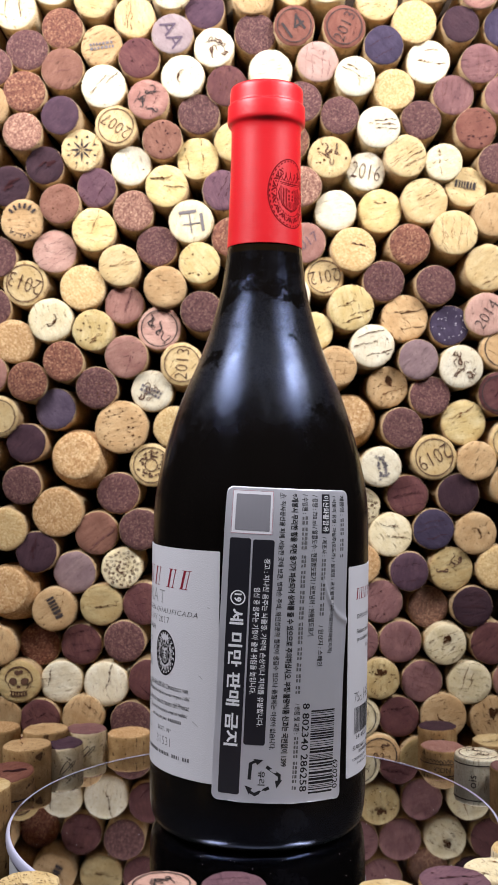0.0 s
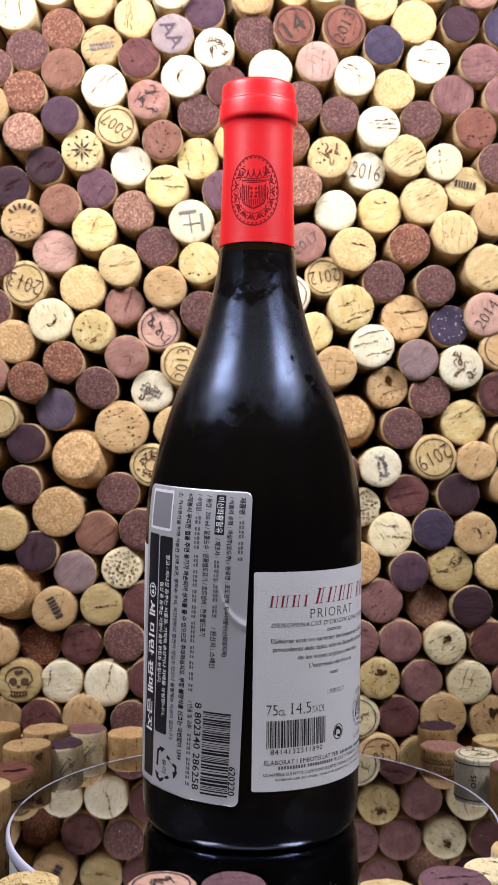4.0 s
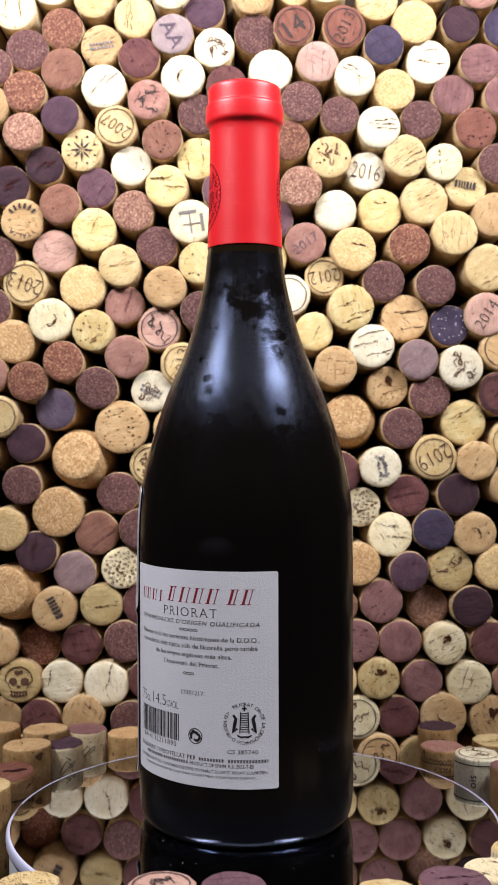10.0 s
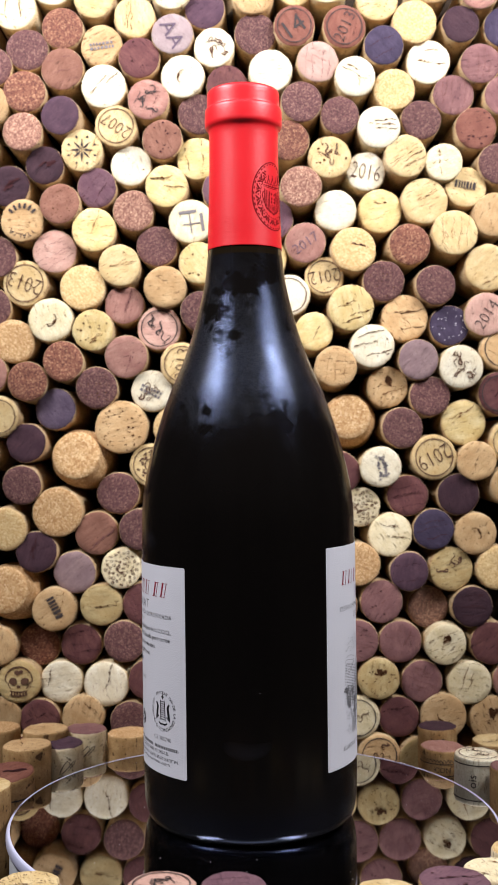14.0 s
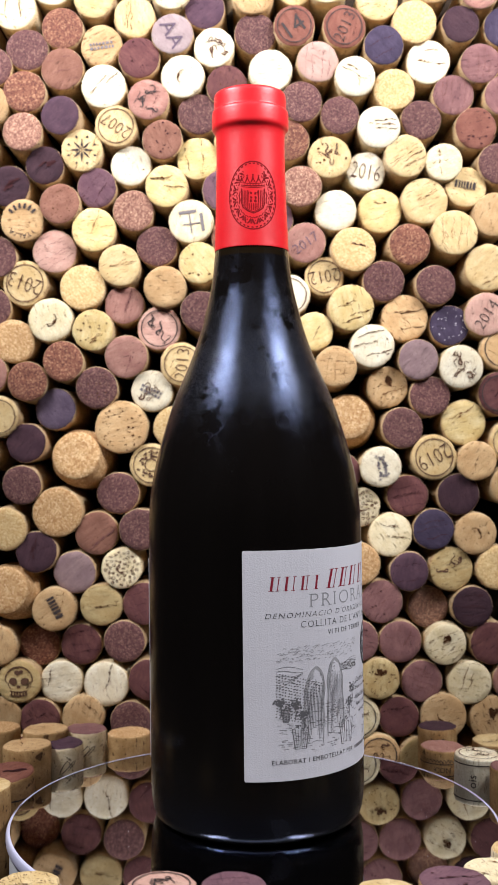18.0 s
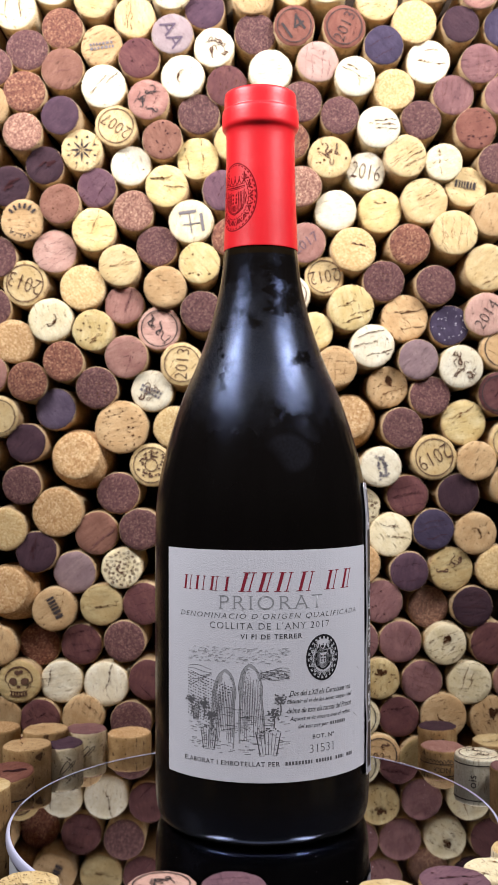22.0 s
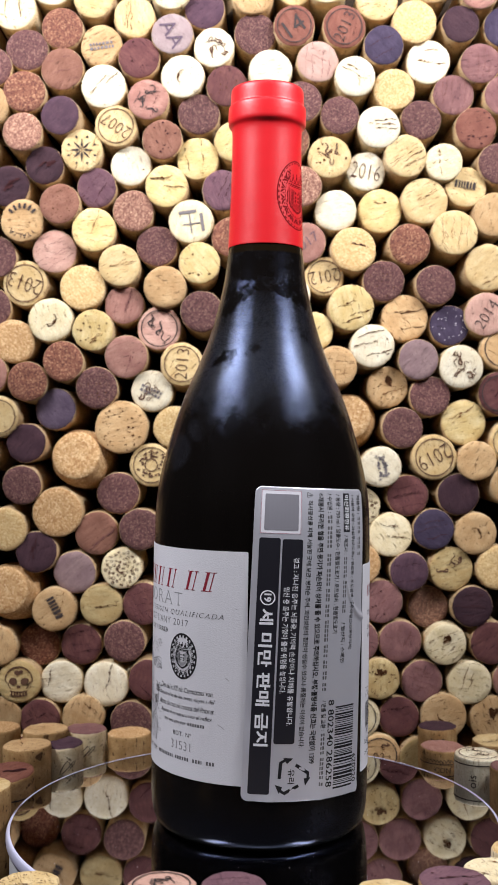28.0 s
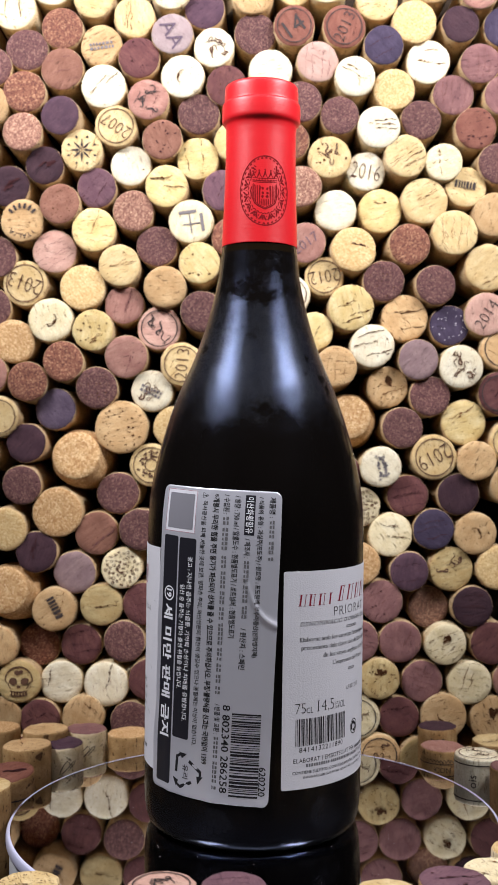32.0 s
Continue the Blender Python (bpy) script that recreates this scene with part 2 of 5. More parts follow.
def stroke(bm, pts, wide):
    """A ribbon along a line of points, a little thinner to its ends."""
    k = len(pts)
    last = None
    for i, (x, y) in enumerate(pts):
        (ax, ay), (bx, by) = pts[max(i - 1, 0)], pts[min(i + 1, k - 1)]
        d = math.hypot(bx - ax, by - ay) or 1
        w = wide * (0.5 + 0.5 * math.sin(math.pi * (i + 0.5) / k)) / 2
        nx, ny = -(by - ay) / d * w, (bx - ax) / d * w
        pair = (bm.verts.new((x + nx, y + ny, 0)), bm.verts.new((x - nx, y - ny, 0)))
        if last:
            bm.faces.new((last[0], last[1], pair[1], pair[0]))
        last = pair


def ellipse(bm, cx, cy, rx, ry, wide, seg=40, gap=0):
    """An oval ring; gap: leave out every gap-th piece."""
    for i in range(seg):
        if gap and i % gap == 0:
            continue
        a, b = 2 * math.pi * i / seg, 2 * math.pi * (i + 1) / seg
        poly(bm, [(cx + (rx + o) * math.cos(t), cy + (ry + o) * math.sin(t)) for t, o in ((a, wide / 2), (b, wide / 2), (b, -wide / 2), (a, -wide / 2))][::-1])


def blob(bm, cx, cy, rx, ry, seg=14, rough=0.0, rng=random):
    poly(bm, [(cx + rx * math.cos(2 * math.pi * i / seg) * (1 + rough * rng.uniform(-1, 1)), cy + ry * math.sin(2 * math.pi * i / seg) * (1 + rough * rng.uniform(-1, 1))) for i in range(seg)])


def moved(bm, dx, dy, turn=0.0):
    c, s = math.cos(radians(turn)), math.sin(radians(turn))
    for v in bm.verts:
        x, y = v.co.x, v.co.y
        v.co.x, v.co.y = x * c - y * s + dx, x * s + y * c + dy
    return bm


def wrapped(bm, radius, angle, z, lift, rise=None):
    """Bend flat work (x round, y up) on to an upright cylinder: angle in degrees and height of its origin."""
    bmesh.ops.recalc_face_normals(bm, faces=bm.faces)
    for v in bm.verts:
        a = radians(angle) + v.co.x / radius
        r = radius + lift + v.co.z + (rise(v.co.x * 1000, v.co.y * 1000) if rise else 0)
        v.co = Vector((r * math.cos(a), r * math.sin(a), z + v.co.y))
    return bm


# ---- setting ----
def slab(name, x0, x1, y0, y1, z0, z1, mat, label):
    bm = bmesh.new()
    box(bm, x0, x1, y0, y1, z0, z1)
    return tagged(new(name, mesh_from(name, bm, mat)), label, kind="structure")


slab("floor", -1.2, 1.2, -1.4, 0.6, FLOOR_Z - 0.03, FLOOR_Z, TABLE, "dark matt table top under the turntable")
wall_back = slab("wall_back", -0.30, 0.30, FACE_Y + 0.044, FACE_Y + 0.056, FLOOR_Z, 0.50, BLACK_BOARD, "dark board filled with rows of wine corks set end-on")
# Unseen enclosure, added for dim reflections in the glass and bounced fill.
slab("wall_left", -1.25, -1.2, -1.4, 0.6, FLOOR_Z, 1.2, ROOM, "plain dark enclosing wall, unseen, added for reflections and bounce")
slab("wall_right", 1.2, 1.25, -1.4, 0.6, FLOOR_Z, 1.2, ROOM, "plain dark enclosing wall, unseen, added for reflections and bounce")
slab("wall_front", -1.25, 1.25, -1.45, -1.4, FLOOR_Z, 1.2, ROOM, "plain dark enclosing wall, unseen, added for reflections and bounce")
slab("wall_far", -1.25, 1.25, 0.6, 0.65, FLOOR_Z, 1.2, ROOM, "plain dark enclosing wall, unseen, added for reflections and bounce")
slab("ceiling", -1.25, 1.25, -1.45, 0.65, 1.2, 1.25, ROOM, "plain dark enclosing ceiling, unseen, added for reflections and bounce")


# ---- turntable ----
def mirror_material():
    n = Nodes("mirror")
    tc = n.add("ShaderNodeTexCoord")
    dust = n.ramp(n.noise(tc.outputs["Object"], 1800, 2), [(0.74, (0, 0, 0)), (0.80, (1, 1, 1))])
    n.put("Base Color", (0.55, 0.55, 0.57, 1))
    n.put("Metallic", 1.0)
    n.put("Roughness", n.math("ADD", n.math("MULTIPLY", dust, 0.12), 0.030))
    return n.mat


def build_turntable():
    table = new("turntable")
    tagged(table, "round motorised turntable with a mirror top and a pale rim", "turntable")
    bm = bmesh.new()
    lathe(bm, [(0.090, FLOOR_Z), (0.0945, FLOOR_Z + 0.002), (0.0955, FLOOR_Z + 0.004), (0.0955, -0.006), (0.094, -0.0042)], 96, 0, True, True)
    part("base", bm, plain("turntable_plastic", (196, 196, 200), 0.45, grain=0.05), table, "pale grey plastic drum")
    bm = bmesh.new()
    lathe(bm, [(0.0920, -0.0040), (0.0966, -0.0040), (R_DISC, -0.0032), (R_DISC, -0.0014), (0.0966, -0.0005), (0.0963, 0.0), (0.0958, 0.0002), (0.0953, 0.0001)], 128)
    part("rim", bm, RIM, table, "polished pale glass edge")
    bm = bmesh.new()
    lathe(bm, [(0.0915, -0.0038), (0.0953, -0.0008), (0.09535, 0.0)], 128, 0, True, True)
    part("mirror", bm, mirror_material(), table, "round mirror plate")
    rng = random.Random(8)
    bm = bmesh.new()
    for i in range(60):
        a, q = rng.uniform(0, 6.28), rng.uniform(0.045, 0.090)
        blob(bm, q * math.cos(a), q * math.sin(a), rng.uniform(0.06, 0.16) / 1000, rng.uniform(0.06, 0.25) / 1000, 6, 0.3, rng)
    for v in bm.verts:
        v.co.z = 0.00008
    tagged(part("dust", bm, CRYSTAL, table, "fine pale dust specks"), kind="stuff")
    return table


RIM = plain("rim_glass", (208, 208, 236), 0.25, spec=0.9)


# ---- bottle ----
def glass_material():
    """Almost black bottle glass, a dim warm reflection put into its colour; moisture on the shoulder in fine beads,
    wiped away in patches.
    """
    n = Nodes("bottle_glass")
    tc = n.add("ShaderNodeTexCoord")
    vec = tc.outputs["Object"]
    sep = n.add("ShaderNodeSeparateXYZ")
    n.link(vec, sep.inputs[0])
    z = sep.outputs[2]
    cloud = n.math("SUBTRACT", n.noise(vec, 30, 5, 0.6), 0.5)
    low = n.ramp(n.math("MULTIPLY", n.math("ADD", z, n.math("MULTIPLY", cloud, 0.040)), 4.0), [(0.575, (0, 0, 0)), (0.700, (1, 1, 1))])
    high = n.ramp(n.math("MULTIPLY", n.math("ADD", z, n.math("MULTIPLY", cloud, 0.060)), 4.0), [(0.74, (1, 1, 1)), (0.87, (0.30, 0.30, 0.30))])
    above = n.math("MULTIPLY", n.math("MAXIMUM", n.math("SUBTRACT", z, 0.186), 0.0), 2.2)
    wiped = n.ramp(n.math("ADD", n.noise(n.scaled(vec, 1.0, 1.0, 1.2), 62, 6, 0.7), above), [(0.570, (0, 0, 0)), (0.615, (1, 1, 1))])
    smear = n.ramp(n.noise(n.scaled(vec, 1.0, 1.0, 0.35), 240, 4, 0.6), [(0.40, (0.72, 0.72, 0.72)), (0.62, (1, 1, 1))])
    thumb = n.ramp(n.voronoi(n.scaled(vec, 1.0, 1.0, 1.3), 26).outputs["Distance"], [(0.20, (1, 1, 1)), (0.27, (0, 0, 0))])
    pick = n.ramp(n.noise(vec, 21, 1), [(0.56, (0, 0, 0)), (0.62, (1, 1, 1))])
    film = n.math("MULTIPLY", n.math("MULTIPLY", low, high), n.math("SUBTRACT", 1.0, n.math("MULTIPLY", wiped, 0.85)), True)
    film = n.math("MULTIPLY", film, smear)
    print_mark = n.math("MULTIPLY", n.math("MULTIPLY", thumb, pick), n.noise(vec, 900, 3, 0.6))
    beads = n.noise(vec, 3000, 2, 0.6)
    fine = n.noise(vec, 2600, 1, 0.5)
    fog = n.ramp(n.math("ADD", film, n.math("MULTIPLY", n.math("SUBTRACT", beads, 0.5), 1.9)), [(0.34, (0, 0, 0)), (0.80, (1, 1, 1))])
    body = n.ramp(n.math("MULTIPLY", z, 4.0), [(0.50, (1, 1, 1)), (0.60, (0, 0, 0))])
    # Heel mask: its highlight is made stronger and bluer in the material.
    heel = n.ramp(n.math("MULTIPLY", z, 10.0), [(0.10, (1, 1, 1)), (0.20, (0, 0, 0))])
    blue = n.math("MAXIMUM", n.math("MAXIMUM", fog, n.math("SUBTRACT", 1.0, body)), heel)
    # Warm streaky lift of the base colour stands in for the room's reflection.
    haze_noise = n.noise(n.scaled(vec, 60, 60, 9), 1.0, 4, 0.6)
    hazed = n.mix(n.math("MULTIPLY", print_mark, 0.6), n.mix(haze_noise, (0.0026, 0.0020, 0.0018, 1), (0.0050, 0.0040, 0.0036, 1)), (0.020, 0.020, 0.026, 1))
    n.put("Base Color", n.mix(fog, hazed, (0.005, 0.0055, 0.010, 1)))
    sheen = n.math("MULTIPLY", n.math("MULTIPLY", low, n.math("SUBTRACT", 1.0, n.math("MULTIPLY", wiped, 0.9))), smear)
    clear = n.math("ADD", n.math("MULTIPLY", body, 0.09), 0.14)
    n.put("Roughness", n.math("ADD", n.math("MULTIPLY", sheen, 0.02), clear))
    n.put("IOR", 1.52)
    # The highlights' blue is put into the tint on mist, shoulder and heel.
    n.put("Specular Tint", n.mix(blue, (1, 0.97, 0.94, 1), (0.42, 0.55, 1.0, 1)))
    # Reflection level, set low to hold back lamp images in clear glass.
    base_gloss = n.math("ADD", n.math("MULTIPLY", body, 0.03), 0.10)
    n.put("Specular IOR Level", n.math("ADD", n.math("ADD", n.math("MULTIPLY", sheen, 0.20), n.math("MULTIPLY", heel, 0.22)), base_gloss))
    n.put("Coat Weight", n.math("MULTIPLY", fog, n.ramp(fine, [(0.42, (0, 0, 0)), (0.64, (0.52, 0.52, 0.52))])))
    n.put("Coat Roughness", 0.40)
    n.put("Coat Tint", (0.92, 0.95, 1, 1))
    n.bump(n.math("MULTIPLY", fog, beads), 0.20, 0.0002)
    dew = n.add("ShaderNodeBump")
    dew.inputs["Strength"].default_value, dew.inputs["Distance"].default_value = 0.5, 0.0002
    n.link(n.math("MULTIPLY", fog, beads), dew.inputs["Height"])
    n.link(dew.outputs[0], n.bsdf.inputs["Coat Normal"])
    return n.mat


def capsule_material():
    """Lacquered foil: fine lines from the spinning tool, a few dents."""
    n = Nodes("capsule_foil")
    tc = n.add("ShaderNodeTexCoord")
    vec = tc.outputs["Object"]
    fine = n.noise(n.scaled(vec, 90, 90, 3800), 1.0, 3)
    cloud = n.noise(vec, 130, 3)
    scuff = n.ramp(n.noise(n.scaled(vec, 500, 500, 240), 1.0, 4, 0.7), [(0.66, (0, 0, 0)), (0.74, (1, 1, 1))])
    n.put("Base Color", n.mix(cloud, srgb(196, 20, 29), srgb(205, 27, 35)))
    n.put("Roughness", n.math("ADD", n.math("ADD", n.math("MULTIPLY", fine, 0.16), n.math("MULTIPLY", scuff, 0.1)), 0.33))
    n.put("Specular IOR Level", 0.42)
    n.bump(n.math("ADD", n.math("ADD", fine, n.math("MULTIPLY", scuff, 0.5)), n.math("MULTIPLY", cloud, 3.0)), 0.11, 0.0003)
    return n.mat


def paper(name, colour, rough, relief, stretch=(800, 800, 1250), metal=0.0):
    """Wet-strength label paper with a felt relief."""
    n = Nodes(name)
    tc = n.add("ShaderNodeTexCoord")
    vec = tc.outputs["Object"]
    felt = n.noise(n.scaled(vec, *stretch), 1.0, 4, 0.55)
    cloud = n.noise(vec, 60, 3)
    c = srgb(*colour)
    n.put("Base Color", n.mix(n.math("ADD", n.math("MULTIPLY", felt, 0.5), n.math("MULTIPLY", cloud, 0.5)), tuple(v * 0.9 for v in c[:3]) + (1,), c))
    n.put("Roughness", rough)
    n.put("Metallic", metal)
    n.put("Specular IOR Level", 0.35)
    n.bump(felt, relief, 0.0004)
    return n.mat


PAPER = paper("label_paper", (211, 209, 216), 0.72, 0.30, (1500, 1500, 2100))
STICKER = paper("sticker_paper", (214, 213, 223), 0.40, 0.14, (120, 120, 60), 0.50)
STICKER_BLACK = plain("sticker_black", (34, 33, 40), 0.35)
STICKER_WHITE = plain("sticker_white", (218, 216, 224), 0.45)
BORDER_PINK = plain("sticker_border", (176, 128, 140), 0.6)
TEXT_MID = plain("sticker_mid_grey", (128, 126, 134), 0.5)
TEXT_BLACK = plain("label_black", (30, 28, 32), 0.7, spec=0.25)
TEXT_GREY = plain("label_grey", (142, 142, 146), 0.6)
TEXT_RED = plain("label_red", (134, 22, 44), 0.55)
TEXT_PALE = plain("label_pale_grey", (168, 167, 171), 0.7)
TEXT_SOFT = plain("label_soft_grey", (96, 94, 98), 0.7)
WHITE_PRINT = plain("label_white", (226, 226, 232), 0.5)
SEAL_INK = plain("seal_ink", (112, 8, 16), 0.8, spec=0.15)


def sheet(width, height, corner, thick=0.00018, cols=40, rows=6):
    """A thin sheet with rounded corners, lying flat round the origin."""
    bm = bmesh.new()
    us = sorted({-width / 2, width / 2, *(-width / 2 + width * i / cols for i in range(cols + 1)),
                 *(s * (width / 2 - corner * (1 - math.cos(radians(a)))) for s in (-1, 1) for a in (0, 15, 30, 45, 60, 75, 90))})
    grid = []
    for u in us:
        d = min(width / 2 - abs(u), corner)
        top = height / 2 - corner + math.sqrt(max(corner ** 2 - (corner - d) ** 2, 0))
        grid.append([bm.verts.new((u, -top + 2 * top * j / rows, thick)) for j in range(rows + 1)])
    for a, b in zip(grid, grid[1:]):
        for j in range(rows):
            bm.faces.new((a[j], b[j], b[j + 1], a[j + 1]))
    edge = [e for e in bm.edges if e.is_boundary]
    down = bmesh.ops.extrude_edge_only(bm, edges=edge)
    for v in down["geom"]:
        if isinstance(v, bmesh.types.BMVert):
            v.co.z = -0.00005
    bmesh.ops.remove_doubles(bm, verts=bm.verts, dist=1e-7)
    return bm


class Label:
    """A label on the bottle: work is laid on at degrees round the bottle and millimetres up."""

    def __init__(self, bottle, name, a0, a1, z0, z1, corner, lift, mat, label, tilt=0.0, rise=None, cols=40, rows=6, more=0.0):
        self.rise = rise
        self.mid, self.z, self.lift, self.tilt = (a0 + a1) / 2, (z0 + z1) / 2000, lift, tilt
        w, h = radians(a1 - a0) * R_BODY, (z1 - z0) / 1000
        bm = moved(sheet(w + more, h, corner, 0.00018, cols, rows), -more / 2, 0)
        moved(bm, 0, 0, -tilt)
        self.ob = part(name, wrapped(bm, R_BODY, self.mid, self.z, lift, rise), mat, bottle, label, smooth=rows > 20)

    def lay(self, name, bm, mat, dx, dy, turn=0.0, label=""):
        moved(bm, dx, dy, turn)
        moved(bm, 0, 0, -self.tilt)
        lift = self.lift + (0.00022 if mat in (TEXT_PALE, STICKER_BLACK, STICKER_WHITE) else 0.00025)
        return part(name, wrapped(bm, R_BODY, self.mid, self.z, lift, self.rise), mat, self.ob, label)

    def maker(self, a0, a1, z, height, count, slant):
        """A maker's name as a row of plain slanted stems, thick and thin by turns."""
        rng = random.Random(int(a0 * 10 + count))
        x0, h = self.arc(a0) / 1000, height / 2000
        gaps = [rng.uniform(0.75, 1.25) * (1.25 if i % 2 else 0.8) for i in range(count)]
        step = radians(a1 - a0) * R_BODY / sum(gaps)
        x = 0.0
        for i, gap in enumerate(gaps):
            thick = height / 1000 * (0.17 if i % 2 == 0 else 0.06)
            q, fine, bm = step * 0.35, height / 1000 * 0.035, bmesh.new()
            poly(bm, ((q - thick / 2, -h), (q + thick / 2, -h), (q + thick / 2, h), (q - thick / 2, h)))
            for y in (-h, h):
                rect(bm, q - thick * 0.5 - fine * 3, q + thick * 0.5 + fine * 3, y - fine * 0.5, y + fine * 0.5)
            for v in bm.verts:
                v.co.x += x + v.co.y * slant * 2
            self.lay("name_stem", bm, TEXT_RED, x0, z / 1000 - self.z)
            x += step * gap

    def bars(self, a0, a1, z, height):
        """A name as a row of small plain bars from a0 to a1 degrees."""
        x, end, bm = self.arc(a0), self.arc(a1), bmesh.new()
        while x < end - 0.3:
            rect(bm, x / 1000, min(x + height * 0.62, end) / 1000, -height / 2000, height / 2000)
            x += height * 0.95
        tagged(self.lay("name_bar", bm, TEXT_SOFT, 0, z / 1000 - self.z), kind="stuff")

    def words(self, u, v0, v1, wide, mat=None):
        """Writing that is not told, as plain short bars running down the label."""
        rng = random.Random(int(u * 10 + v0))
        v, bm = v1, bmesh.new()
        while v > v0 + 1.6:
            for i in range(rng.randint(2, 5)):
                if v < v0 + 1.4:
                    break
                e = wide / 2
                a = rng.uniform(-0.25, 0.15) * e
                for p, q in ((-e, a - e * 0.2), (a + e * 0.25, e)):
                    rect(bm, (u + p) / 1000, (u + q) / 1000, (v - 1.35) / 1000, (v - rng.uniform(0.0, 0.4)) / 1000)
                v -= 1.62
            v -= 0.8
        tagged(self.lay("name_bar", bm, mat or TEXT_SOFT, 0, 0), kind="stuff")

    def code(self, u0, u1, v0, v1, seed, across=False):
        """A barcode: upright bars, or bars across the label."""
        rng = random.Random(seed)
        a, b = (v0, v1) if across else (u0, u1)
        x, size = a, b - a
        while x < b:
            q = min(x + size * rng.choice((0.009, 0.009, 0.015, 0.022, 0.03)), b)
            if across:
                self.block("barcode_bar", u0, u1, x, q, TEXT_BLACK, 3)
            else:
                self.block("barcode_bar", x, q, v0, v1, TEXT_BLACK, 1)
            x = q + size * rng.choice((0.010, 0.014, 0.02))

    def line(self, text, a0, a1, z, height, mat, slant=0.0, spacing=1.0, name="text_line", serif=0.068):
        """A line of lettering from a0 to a1 degrees, its middle z millimetres up, height in millimetres."""
        bm = letters(text, radians(a1 - a0) * R_BODY, height / 1000, slant, spacing, 0.018 if height > 2.35 else 0.006 if height > 2.3 else 0.002, serif)
        return self.lay(name, bm, mat, radians((a0 + a1) / 2 - self.mid) * R_BODY, z / 1000 - self.z)

    def down(self, text, u, v0, v1, wide, mat, name="text_line", thin=-0.011):
        """A line of lettering that runs down the label, in its own millimetres."""
        bm = letters(text, abs(v0 - v1) / 1000, wide / 1000, thin=-0.026 if wide > 4 else thin)
        return self.lay(name, bm, mat, u / 1000, (v0 + v1) / 2000, -90)

    def block(self, name, u0, u1, v0, v1, mat, cuts=8, label="", corner=0.0):
        bm = bmesh.new()
        if corner:
            rows = [v0 + corner * k for k in (0, 0.15, 0.5, 1)] + [v0 + corner + (v1 - v0 - 2 * corner) * k / 40 for k in range(1, 40)] + [v1 - corner * k for k in (1, 0.5, 0.15, 0)]
            inset = [corner * (1 - math.sqrt(max(0, 1 - (1 - min(v - v0, v1 - v, corner) / corner) ** 2))) for v in rows]
            for va, vb, ia, ib in zip(rows, rows[1:], inset, inset[1:]):
                for i in range(cuts):
                    f, g = i / cuts, (i + 1) / cuts
                    poly(bm, [((u0 + k + (u1 - u0 - 2 * k) * q) / 1000, v / 1000) for q, v, k in ((f, va, ia), (g, va, ia), (g, vb, ib), (f, vb, ib))])
            return self.lay(name, bm, mat, 0, 0, 0, label)
        rect(bm, u0 / 1000, u1 / 1000, v0 / 1000, v1 / 1000, cuts)
        return self.lay(name, bm, mat, 0, 0, 0, label)

    def arc(self, a):
        return radians(a - self.mid) * R_BODY * 1000


